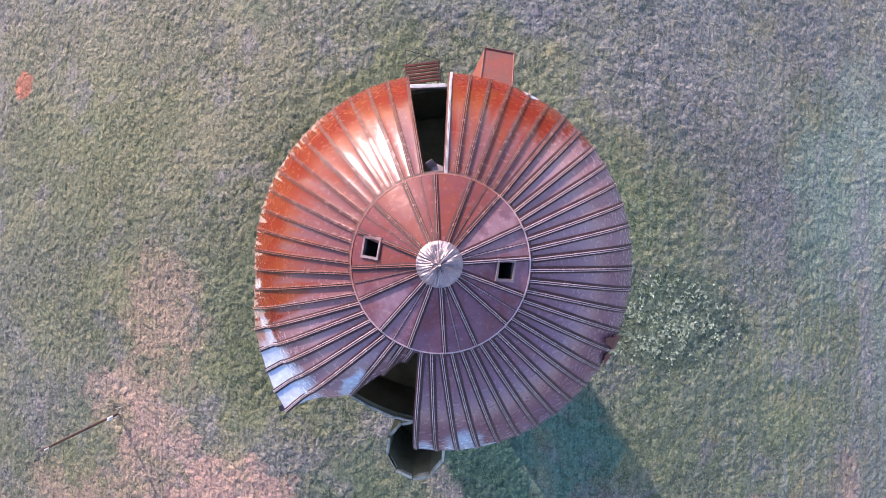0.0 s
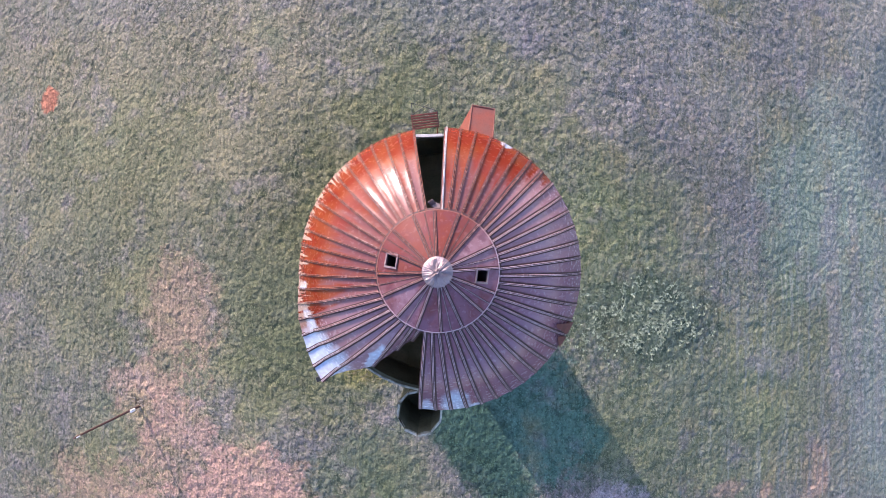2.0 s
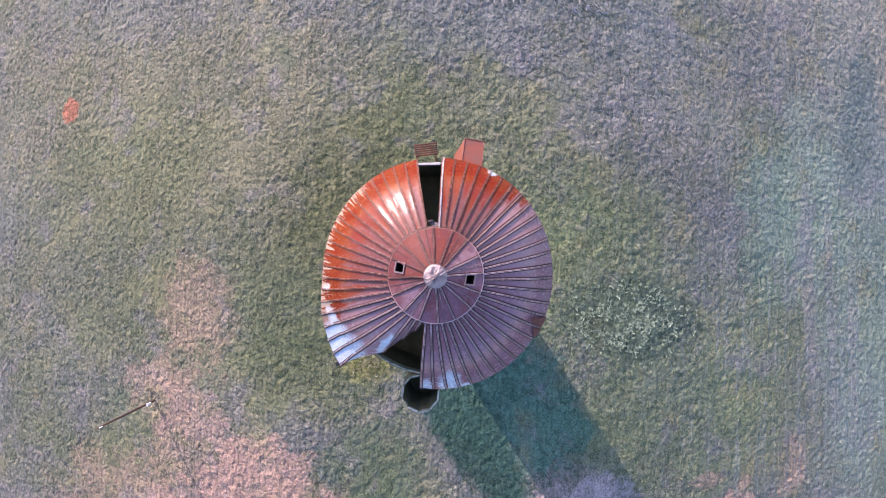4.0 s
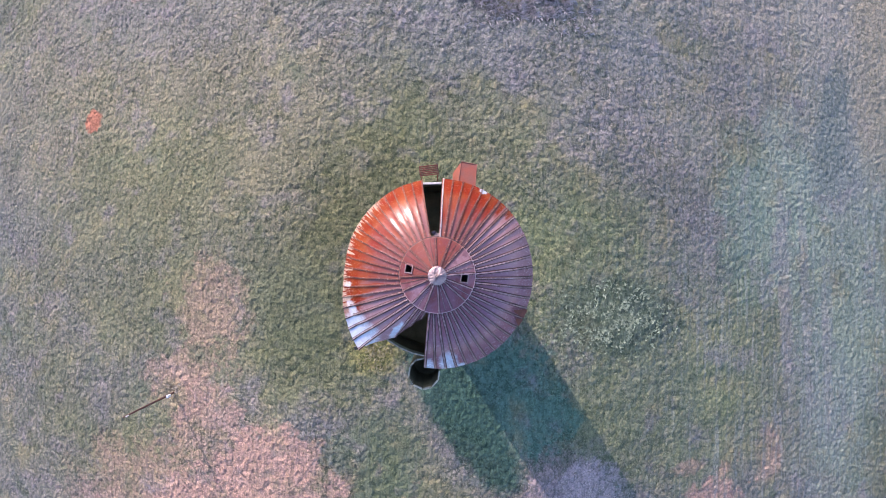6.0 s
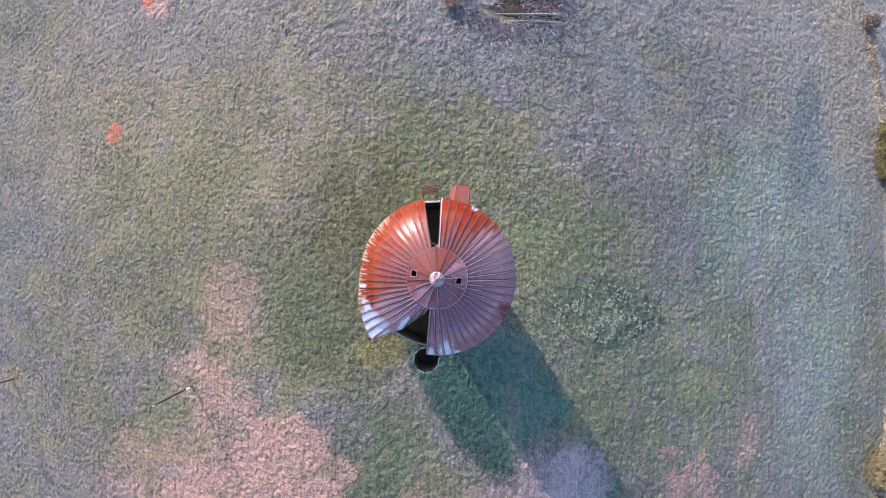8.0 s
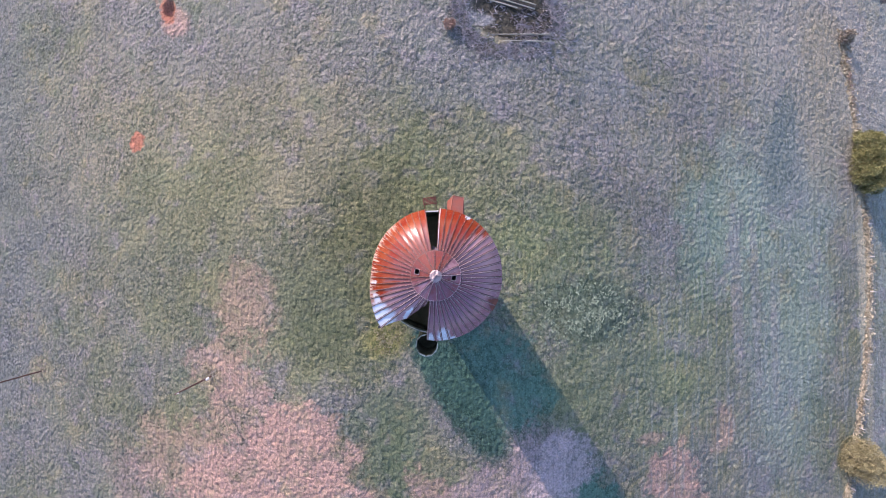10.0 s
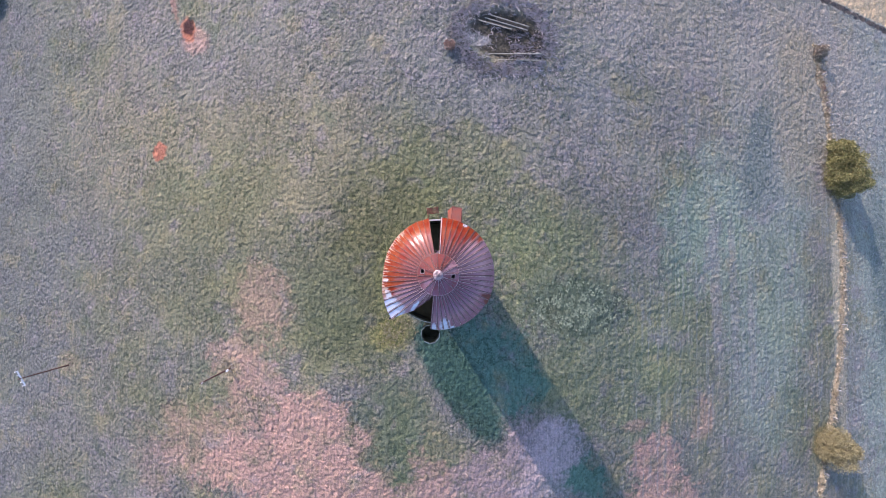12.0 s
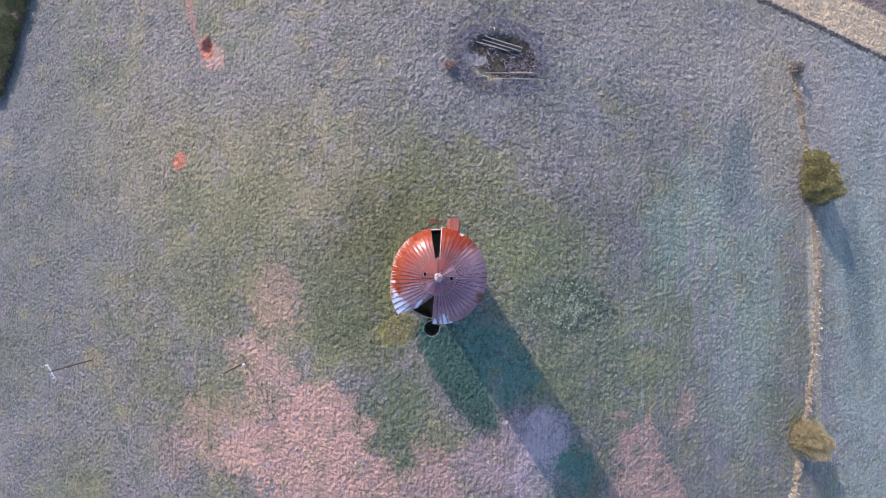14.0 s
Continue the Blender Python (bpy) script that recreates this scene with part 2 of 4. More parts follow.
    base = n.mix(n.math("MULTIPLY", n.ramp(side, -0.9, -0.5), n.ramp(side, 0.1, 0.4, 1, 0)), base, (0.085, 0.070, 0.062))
    base = n.mix(n.ramp(side, 0.2, 0.9), base, n.mix(n.ramp(n.noise(at, 0.5, 4), 0.35, 0.65), (0.50, 0.37, 0.22), (0.38, 0.30, 0.19)))
    base = n.mix(n.ramp(side, 8.2, 9.4), base, (0.20, 0.15, 0.12))
    return at, base


def mat_ground():
    n = Nodes("field_soil")
    at, base = field_colour(n)
    flat = n.vec("MULTIPLY", at, (1.0, 0.85, 0.0))
    shift = n.vec("SCALE", n.vec("SUBTRACT", n.noise(flat, 3.4, 4, 0.65, colour=True), (0.5, 0.5, 0.5)), 0.55)
    bent = n.vec("ADD", flat, shift)
    # tussocks of two sizes, taller in the rough parts of the pasture than on the bare ones
    far_big, luck_big = n.cells(bent, 2.2, 0.2)
    far_small, luck_small = n.cells(n.vec("ADD", bent, (17.3, 4.1, 0.0)), 6.6, 0.15)
    grain, ripple = n.noise(at, 17.0, 3, 0.65), n.noise(flat, 1.7, 3, 0.55)
    smooth = n.ramp(n.vec("DOT_PRODUCT", base, (1.0, -1.0, 0.0)), 0.03, 0.10, 1.0, 0.38)
    wild = n.math("MULTIPLY", n.ramp(n.noise(at, 0.11, 3, 0.6), 0.36, 0.60, 0.45, 1.0), n.math("MULTIPLY", smooth, n.ramp(n.vec("DOT_PRODUCT", at, (1.0, 0.0, 0.0)), 20.0, 36.0, 1.0, 0.55)))
    rise_big = n.math("MULTIPLY", n.ramp(far_big, 0.08, 0.62, 1.0, 0.0), n.ramp(n.vec("DOT_PRODUCT", luck_big, (1.0, 0.0, 0.0)), 0.1, 0.9, 0.25, 1.0))
    rise_small = n.math("MULTIPLY", n.ramp(far_small, 0.05, 0.60, 1.0, 0.0), n.ramp(n.vec("DOT_PRODUCT", luck_small, (0.0, 1.0, 0.0)), 0.1, 0.9, 0.2, 1.0))
    height = n.math("ADD", n.math("MULTIPLY", n.math("MULTIPLY", rise_big, wild), 0.32), n.math("MULTIPLY", n.math("MULTIPLY", rise_small, smooth), 0.055))
    height = n.math("ADD", height, n.math("ADD", n.math("MULTIPLY", grain, 0.02), n.math("MULTIPLY", ripple, 0.55)))
    height = n.math("ADD", height, n.math("MULTIPLY", n.noise(n.vec("MULTIPLY", at, (3.2, 0.35, 0.0)), 1.0, 3, 0.6), 0.16))
    # thatch and painted crease shade between the tussocks, dry tips on some of them
    gap = n.math("MULTIPLY", n.ramp(far_big, 0.42, 0.68), n.ramp(far_small, 0.25, 0.55))
    base = n.mix(n.math("MULTIPLY", gap, n.ramp(wild, 0.2, 1.0, 0.35, 0.90)), base, n.mix(1.0, base, (0.40, 0.46, 0.40), "MULTIPLY"))
    pale = n.ramp(n.vec("DOT_PRODUCT", luck_small, (0.0, 0.0, 1.0)), 0.45, 0.95, 0.0, 0.55)
    base = n.mix(n.math("MULTIPLY", pale, n.ramp(far_small, 0.12, 0.5, 1.0, 0.0)), base, n.mix(1.0, base, (1.75, 1.68, 1.50), "MULTIPLY"))
    sunk = n.ramp(n.vec("DOT_PRODUCT", luck_small, (0.7, 0.3, 0.0)), 0.15, 0.5, 0.45, 0.0)
    base = n.mix(sunk, base, n.mix(1.0, base, (0.55, 0.62, 0.52), "MULTIPLY"))
    base = n.mix(n.ramp(grain, 0.50, 0.66, 0.0, 0.3), base, n.mix(1.0, base, (1.5, 1.46, 1.36), "MULTIPLY"))
    base = n.mix(n.ramp(grain, 0.34, 0.48, 0.3, 0.0), base, n.mix(1.0, base, (0.55, 0.58, 0.52), "MULTIPLY"))
    # single crisp tufts: pale blades against dark gaps
    speck, hole = n.noise(flat, 6.5, 2, 0.6), n.noise(n.vec("ADD", flat, (9.1, 27.7, 0.0)), 5.5, 2, 0.6)
    base = n.mix(n.ramp(speck, 0.545, 0.61, 0.0, 0.35), base, n.mix(1.0, base, (1.75, 1.70, 1.55), "MULTIPLY"))
    base = n.mix(n.ramp(hole, 0.39, 0.455, 0.5, 0.0), base, n.mix(1.0, base, (0.36, 0.40, 0.36), "MULTIPLY"))
    n.bump(height, 1.0, 1.0)
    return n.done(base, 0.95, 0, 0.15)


def mat_tuft():
    n = Nodes("grass_blades")
    _, base = field_colour(n)
    pick = n.island()
    base = n.mix(n.ramp(pick, 0.0, 0.5, 0.45, 0.0), base, n.mix(1.0, base, (0.48, 0.52, 0.42), "MULTIPLY"))
    base = n.mix(n.ramp(pick, 0.5, 1.0, 0.0, 0.9), base, n.mix(1.0, base, (1.22, 1.20, 1.15), "MULTIPLY"))
    return n.done(base, 0.85, 0, 0.2)


# bare or freshly rusted places on the roof: angle, distance from the peak, half-sizes along and across, which
ZINC_SPOTS = [(204, 3.85, 0.26, 0.5), (213, 4.1, 0.70, 0.62), (221, 4.0, 0.75, 0.5), (276, 3.62, 0.60, 0.36),
              (264, 3.80, 0.42, 0.20), (187, 3.75, 0.22, 0.10), (62, 3.80, 0.14, 0.16), (233, 2.75, 0.50, 0.12), (283, 3.85, 0.14, 0.25)]


def mat_roof(name, cap=False, rib=False):
    """Old red paint on steel sheet: faded, with fresh rust and bare zinc near the eaves."""
    n = Nodes(name)
    at = n.place()
    flat = n.vec("MULTIPLY", n.vec("SUBTRACT", at, (-0.06, -0.15, 0.0)), (1.0, 1.0, 0.0))
    out = n.vec("LENGTH", flat)
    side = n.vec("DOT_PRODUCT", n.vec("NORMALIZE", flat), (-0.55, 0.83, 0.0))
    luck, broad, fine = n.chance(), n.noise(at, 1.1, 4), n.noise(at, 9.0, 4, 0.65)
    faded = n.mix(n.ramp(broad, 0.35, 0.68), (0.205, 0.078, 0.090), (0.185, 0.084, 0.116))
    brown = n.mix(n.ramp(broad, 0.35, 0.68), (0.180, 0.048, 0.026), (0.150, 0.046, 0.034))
    # sky reflection put into the paint: paler towards the east and the eaves
    sky_sheen = n.ramp(n.vec("DOT_PRODUCT", n.vec("NORMALIZE", flat), (0.88, 0.47, 0.0)), 0.30, 0.92, 0.0, 0.65)
    faded = n.mix(sky_sheen, faded, (0.29, 0.145, 0.160))
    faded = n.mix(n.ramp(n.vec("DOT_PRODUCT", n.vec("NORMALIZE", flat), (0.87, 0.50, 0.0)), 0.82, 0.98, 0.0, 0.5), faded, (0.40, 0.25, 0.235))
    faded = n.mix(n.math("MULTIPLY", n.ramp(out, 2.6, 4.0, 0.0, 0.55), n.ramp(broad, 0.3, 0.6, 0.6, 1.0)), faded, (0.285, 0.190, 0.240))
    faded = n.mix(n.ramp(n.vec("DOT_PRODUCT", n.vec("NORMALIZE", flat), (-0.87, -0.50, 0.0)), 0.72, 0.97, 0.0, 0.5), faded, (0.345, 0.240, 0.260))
    # warm sunlight and cool shade in the paint: brown sunward, purple away from it
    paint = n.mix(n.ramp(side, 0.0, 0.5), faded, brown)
    paint = n.mix(n.ramp(luck, 0.2, 1.0, 0.0, 0.35), paint, (0.165, 0.080, 0.092))
    paint = n.mix(n.ramp(fine, 0.5, 0.78, 0, 0.10), paint, (0.25, 0.135, 0.12))
    if cap:
        paint = n.mix(n.ramp(n.noise(at, 2.0, 3), 0.45, 0.7, 0.1, 0.75), paint, (0.150, 0.036, 0.026))
        paint = n.mix(n.ramp(n.noise(at, 3.2, 4, 0.6), 0.46, 0.68, 0, 0.6), paint, (0.125, 0.048, 0.062))
        rust = n.ramp(side, 0.2, 1.0, 0.0, 0.30)
    else:
        # rust reaches inwards from the eaves by a different length on each sheet, on the weather side
        run = n.streaks(flat, out)
        edge = n.math("ADD", n.math("ADD", 2.02, n.math("MULTIPLY", luck, 0.6)), n.math("MULTIPLY", n.math("SUBTRACT", run, 0.5), 2.6))
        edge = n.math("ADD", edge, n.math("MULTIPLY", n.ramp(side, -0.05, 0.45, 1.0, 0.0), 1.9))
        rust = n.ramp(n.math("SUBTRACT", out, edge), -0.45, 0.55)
    colour = n.mix(rust, paint, n.mix(n.ramp(broad, 0.4, 0.6), (0.165, 0.017, 0.005), (0.19, 0.036, 0.009)))
    if not cap:
        rough_edge = n.vec("ADD", flat, n.vec("SCALE", n.vec("SUBTRACT", n.noise(at, 3.5, 5, 0.65, colour=True), (0.5, 0.5, 0.5)), 0.32))
        bare = None
        for turn, far, along_r, across in ZINC_SPOTS:
            c, s = math.cos(radians(turn)), math.sin(radians(turn))
            off = n.vec("SUBTRACT", rough_edge, (far * c, far * s, 0.0))
            u = n.math("DIVIDE", n.vec("DOT_PRODUCT", off, (c, s, 0.0)), along_r)
            v = n.math("DIVIDE", n.vec("DOT_PRODUCT", off, (-s, c, 0.0)), across)
            spot = n.ramp(n.math("ADD", n.math("MULTIPLY", u, u), n.math("MULTIPLY", v, v)), 0.35, 1.6, 0.95, 0.0)
            bare = spot if bare is None else n.math("MAXIMUM", bare, spot)
        colour = n.mix(n.math("MULTIPLY", bare, n.ramp(fine, 0.25, 0.6, 0.72, 1.0)), colour, (0.48, 0.53, 0.60))
        # dry pale streaks of bare primer along the western eaves
        bits = n.node("ShaderNodeSeparateXYZ")
        n.put(bits.inputs[0], flat)
        turned = n.node("ShaderNodeCombineXYZ")
        n.put(turned.inputs[0], n.math("MULTIPLY", n.math("ARCTAN2", bits.outputs[1], n.math("MULTIPLY", bits.outputs[0], -1.0)), 24.0))
        n.put(turned.inputs[1], n.math("MULTIPLY", out, 0.55))
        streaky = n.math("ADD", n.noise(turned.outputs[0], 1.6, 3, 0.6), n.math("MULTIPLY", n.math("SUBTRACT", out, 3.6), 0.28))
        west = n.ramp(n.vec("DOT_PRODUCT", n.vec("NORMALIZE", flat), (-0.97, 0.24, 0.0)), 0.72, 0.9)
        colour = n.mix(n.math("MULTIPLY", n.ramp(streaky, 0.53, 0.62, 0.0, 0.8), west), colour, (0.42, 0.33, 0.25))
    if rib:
        # wear and painted highlights on the ridges, strongest away from the sun
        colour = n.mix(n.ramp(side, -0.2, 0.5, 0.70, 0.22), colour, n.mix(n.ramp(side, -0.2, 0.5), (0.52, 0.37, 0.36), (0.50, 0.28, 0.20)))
    n.bump(n.math("ADD", n.math("MULTIPLY", broad, 2.0), n.math("MULTIPLY", fine, 0.07)), 0.25, 0.03)
    return n.done(colour, n.ramp(fine, 0.3, 0.7, 0.21, 0.29), n.ramp(rust, 0, 1, 0.07, 0.04), n.ramp(rust, 0, 1, 0.36, 0.20))


def mat_simple(name, low, high, scale=3.0, rough=0.85, metal=0.0, bump=0.3, stretch=(1, 1, 1), distance=0.02):
    n = Nodes(name)
    at = n.vec("MULTIPLY", n.local(), tuple(float(s) for s in stretch))
    big, small = n.noise(at, scale, 4), n.noise(at, scale * 9, 3)
    colour = n.mix(n.ramp(big, 0.3, 0.7), low, high)
    colour = n.mix(n.ramp(small, 0.45, 0.8, 0, 0.45), colour, tuple(v * 0.45 for v in low))
    n.bump(n.math("ADD", big, small), bump, distance)
    return n.done(colour, rough, metal)


def mat_leaf(name, dark, light, rough=0.7):
    n = Nodes(name)
    colour = n.mix(n.island(), dark, light)
    colour = n.mix(n.ramp(n.noise(n.local(), 0.9, 3), 0.4, 0.7, 0, 0.6), colour, tuple(0.55 * v for v in dark))
    return n.done(colour, rough, 0, 0.25)


M_GROUND, M_TUFT = mat_ground(), mat_tuft()
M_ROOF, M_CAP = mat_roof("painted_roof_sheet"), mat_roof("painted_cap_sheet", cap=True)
# dark colour that stands in for shade beside the ribs and round the cap
M_SEAM = mat_simple("shaded_seam", (0.040, 0.015, 0.014), (0.075, 0.028, 0.026), 4, 0.7, 0.1, 0.2)
M_RIB, M_CAPRIB = mat_roof("worn_lit_roof_rib", rib=True), mat_roof("worn_lit_cap_rib", cap=True, rib=True)
M_ZINC = mat_simple("galvanised_sheet", (0.21, 0.155, 0.155), (0.31, 0.235, 0.23), 6, 0.36, 0.75, 0.4)
M_MOSS = mat_simple("mossy_concrete", (0.075, 0.070, 0.034), (0.16, 0.145, 0.08), 0.9, 0.95, 0, 0.4)
M_RUST = mat_simple("rusty_sheet", (0.25, 0.056, 0.028), (0.20, 0.066, 0.044), 2.5, 0.75, 0.05, 0.3)
M_RUSTDARK = mat_simple("dark_rusty_sheet", (0.16, 0.05, 0.03), (0.27, 0.10, 0.07), 2.5, 0.7, 0.2, 0.3)
M_TORN = mat_simple("torn_rusty_sheet", (0.10, 0.028, 0.018), (0.17, 0.045, 0.028), 3, 0.8, 0.1, 0.3)
M_RIMBLOCK = mat_simple("stained_concrete", (0.20, 0.19, 0.14), (0.50, 0.47, 0.37), 5, 0.9, 0, 0.4)
M_FRAME = mat_simple("dull_frame", (0.15, 0.10, 0.095), (0.24, 0.17, 0.16), 4, 0.6, 0.2, 0.2)
M_PALE = mat_simple("weathered_board", (0.42, 0.38, 0.36), (0.62, 0.57, 0.54), 3, 0.85, 0, 0.3)
M_TIMBER = mat_simple("grey_timber", (0.22, 0.21, 0.16), (0.40, 0.37, 0.29), 3, 0.9, 0, 0.4)
M_WOOD = mat_simple("wet_timber", (0.035, 0.029, 0.022), (0.075, 0.062, 0.042), 2, 0.9, 0, 0.5, (1, 1, 1))
M_POLE = mat_simple("creosoted_pole", (0.070, 0.038, 0.028), (0.125, 0.066, 0.046), 2, 0.85, 0, 0.4, (2, 2, 0.3))
M_WHITE = mat_simple("white_porcelain", (0.72, 0.70, 0.68), (0.82, 0.80, 0.78), 6, 0.35, 0, 0.05)
M_SILAGE = mat_simple("old_silage", (0.19, 0.155, 0.070), (0.30, 0.25, 0.12), 1.5, 1.0, 0, 0.6)
M_WIRE = mat_simple("steel_wire", (0.20, 0.19, 0.19), (0.34, 0.33, 0.33), 8, 0.5, 0.8, 0.1)
M_BLACK = mat_simple("black_steel", (0.012, 0.012, 0.012), (0.03, 0.03, 0.03), 4, 0.5, 0.2, 0.1)
M_BARK = mat_simple("bark", (0.10, 0.075, 0.055), (0.20, 0.16, 0.12), 5, 0.95, 0, 0.6)
M_TWIG = mat_simple("dead_twig", (0.36, 0.31, 0.30), (0.52, 0.47, 0.45), 5, 0.9, 0, 0.3)
M_CEDAR = mat_leaf("cedar_leaf", (0.120, 0.125, 0.045), (0.36, 0.315, 0.125))
M_SHRUB = mat_leaf("yellowing_leaf", (0.20, 0.17, 0.075), (0.36, 0.31, 0.17))
M_WEED = mat_leaf("pale_weed_leaf", (0.17, 0.205, 0.12), (0.38, 0.41, 0.27))
M_DRY = mat_leaf("dry_stalk", (0.20, 0.16, 0.11), (0.40, 0.33, 0.24), 0.85)
M_STRAW = mat_leaf("straw_stalk", (0.32, 0.26, 0.16), (0.58, 0.50, 0.35), 0.85)
M_RED = mat_leaf("russet_stalk", (0.26, 0.155, 0.11), (0.44, 0.29, 0.205), 0.85)


# ---------- helpers ----------
def finish(ob, bm, material, smooth=False):
    bm.normal_update()
    bm.to_mesh(ob.data)
    bm.free()
    for m in (material if isinstance(material, (list, tuple)) else (material,)):
        ob.data.materials.append(m)
    if smooth:
        for f in ob.data.polygons:
            f.use_smooth = True
    return ob


def thing(name, label, category, at=(0, 0, 0), group="", kind=""):
    ob = new(name)
    ob.location = at
    return tagged(ob, label, category, group, kind)


def part(name, bm, material, parent, label="", smooth=False):
    """A bmesh, in its parent's own space, as one mesh object under it."""
    ob = finish(new(name, bpy.data.meshes.new(name)), bm, material, smooth)
    ob.parent = parent
    return tagged(ob, label) if label else ob


def single(name, bm, material, label, category, at=(0, 0, 0), group="", kind="", smooth=False):
    ob = finish(new(name, bpy.data.meshes.new(name)), bm, material, smooth)
    ob.location = at
    return tagged(ob, label, category, group, kind)


def box(bm, x0, y0, z0, x1, y1, z1, m=None, bevel=0.0):
    ret = bmesh.ops.create_cube(bm, size=1.0)
    bmesh.ops.transform(bm, verts=ret["verts"], matrix=Matrix.LocRotScale(((x0 + x1) / 2, (y0 + y1) / 2, (z0 + z1) / 2), None, (x1 - x0, y1 - y0, z1 - z0)))
    verts = ret["verts"]
    if bevel:
        edges = list({e for v in verts for e in v.link_edges})
        verts = bmesh.ops.bevel(bm, geom=edges, offset=bevel, segments=1, affect="EDGES")["verts"]
    if m is not None:
        bmesh.ops.transform(bm, verts=list({v for v in verts if v.is_valid}), matrix=m)


def rod(bm, a, b, r0, r1=None, sides=8):
    """A tapered round bar from a to b."""
    a, b = Vector(a), Vector(b)
    m = Matrix.Translation((a + b) / 2) @ (b - a).to_track_quat("Z", "Y").to_matrix().to_4x4()
    bmesh.ops.create_cone(bm, cap_ends=True, segments=sides, radius1=r0, radius2=r0 if r1 is None else r1, depth=(b - a).length, matrix=m)


def tube(bm, profile, sides, start=0.0, centre=(0, 0)):
    """Turns a closed profile of (radius, z) round a vertical line."""
    rings = []
    for i in range(sides):
        a = start + 2 * math.pi * i / sides
        rings.append([bm.verts.new((centre[0] + r * math.cos(a), centre[1] + r * math.sin(a), z)) for r, z in profile])
    for i in range(sides):
        p, q = rings[i], rings[(i + 1) % sides]
        for j in range(len(profile)):
            k = (j + 1) % len(profile)
            bm.faces.new((p[j], q[j], q[k], p[k]))


def soup(name, verts, faces, material, label, category, kind="stuff"):
    mesh = bpy.data.meshes.new(name)
    mesh.from_pydata(verts, [], faces)
    mesh.materials.append(material)
    return tagged(new(name, mesh), label, category, "", kind)


# ---------- ground ----------
def drop(x, y):
    """How far the long knoll, which the silo stands on, has fallen at a place; it lies along the y axis."""
    q = math.hypot(x, 0.5 * y)
    if q < 8:
        return 0.0
    if q < 20:
        return 0.27 * (q - 8) ** 2 / 24
    if q < 100:
        return 0.27 * (q - 14)
    k = min(q, 200) - 100
    return 23.22 + 0.27 * k - 0.00135 * k * k


def ground_z(x, y):
    z = -drop(x, y)
    rough = 0.10 * noise.noise((x * 0.35, y * 0.35, 3.0)) + 0.075 * noise.noise((x * 1.3, y * 1.3, 7.0))
    tall = min(1.0, max(0.0, (y - 12) / 14))
    rough += tall * 0.10 * noise.noise((x * 0.95, y * 0.95, 4.0)) + 0.085 * noise.noise((x * 2.1, y * 2.1, 9.0)) + 0.045 * noise.noise((x * 3.6, y * 3.6, 2.0))
    d = math.hypot((x + 38.4) / 1.15, (y - 35.6) / 1.7)
    if d < 1:
        rough -= 0.8 * (1 - d * d)
    d = math.hypot((x - 7.9) / 5.0, (y - 29.9) / 3.6)
    if d < 1:
        rough = rough * 0.4 - 0.55 * (1 - d ** 4)
    return z + rough


def axis(half, step, reach):
    inner = [i * step for i in range(int(-half / step), int(half / step) + 1)]
    outer, d, g = [], half, step
    while d < reach:
        g *= 1.35
        d += g
        outer.append(d)
    return [-v for v in reversed(outer)] + inner + outer


def build_ground():
    xs, ys = axis(92, 0.205, 2400), axis(54, 0.205, 2400)
    verts = [(x, y, ground_z(x, y)) for y in ys for x in xs]
    w = len(xs)
    faces = [(j * w + i, j * w + i + 1, (j + 1) * w + i + 1, (j + 1) * w + i) for j in range(len(ys) - 1) for i in range(w - 1)]
    ob = soup("ground", verts, faces, M_GROUND, "rough autumn pasture of green, straw and pinkish bare patches", "field", "structure")
    for f in ob.data.polygons:
        f.use_smooth = True


build_ground()

# ---------- the silo ----------
CX, CY, EAVE, RIM, CAPR = -0.11, -0.15, 18.47, 3.88, 1.315


def roof_z(r):
    r = min(r, 4.0)
    return 20.85 - 0.385 * r - 0.94 * (r / 3.95) ** 6


silo = thing("silo", "tall concrete silo with a torn, rusty red ribbed metal roof", "silo", (CX, CY, 0))


def build_wall():
    bm = bmesh.new()
    base = -0.6
    tube(bm, [(3.72, base), (3.72, 18.05), (3.60, 18.05), (3.60, base)], 64, 0, (0.05, 0.13))
    part("wall", bm, M_MOSS, silo, "dark mossy concrete wall")
    bm = bmesh.new()
    tube(bm, [(3.73, 17.95), (3.73, 18.09), (3.68, 18.09), (3.68, 17.95)], 40, 0, (0.05, 0.13))
    part("wall_rim", bm, M_RIMBLOCK, silo, "thin weathered rim on top of the wall")
    bm = bmesh.new()
    bmesh.ops.create_circle(bm, cap_ends=True, segments=48, radius=3.62)
    for v in bm.verts:
        v.co += Vector((0.05, 0.13, 16.7 + 0.25 * noise.noise(v.co * 0.9)))
    part("silage", bm, M_SILAGE, silo, "dark old fill inside the silo")


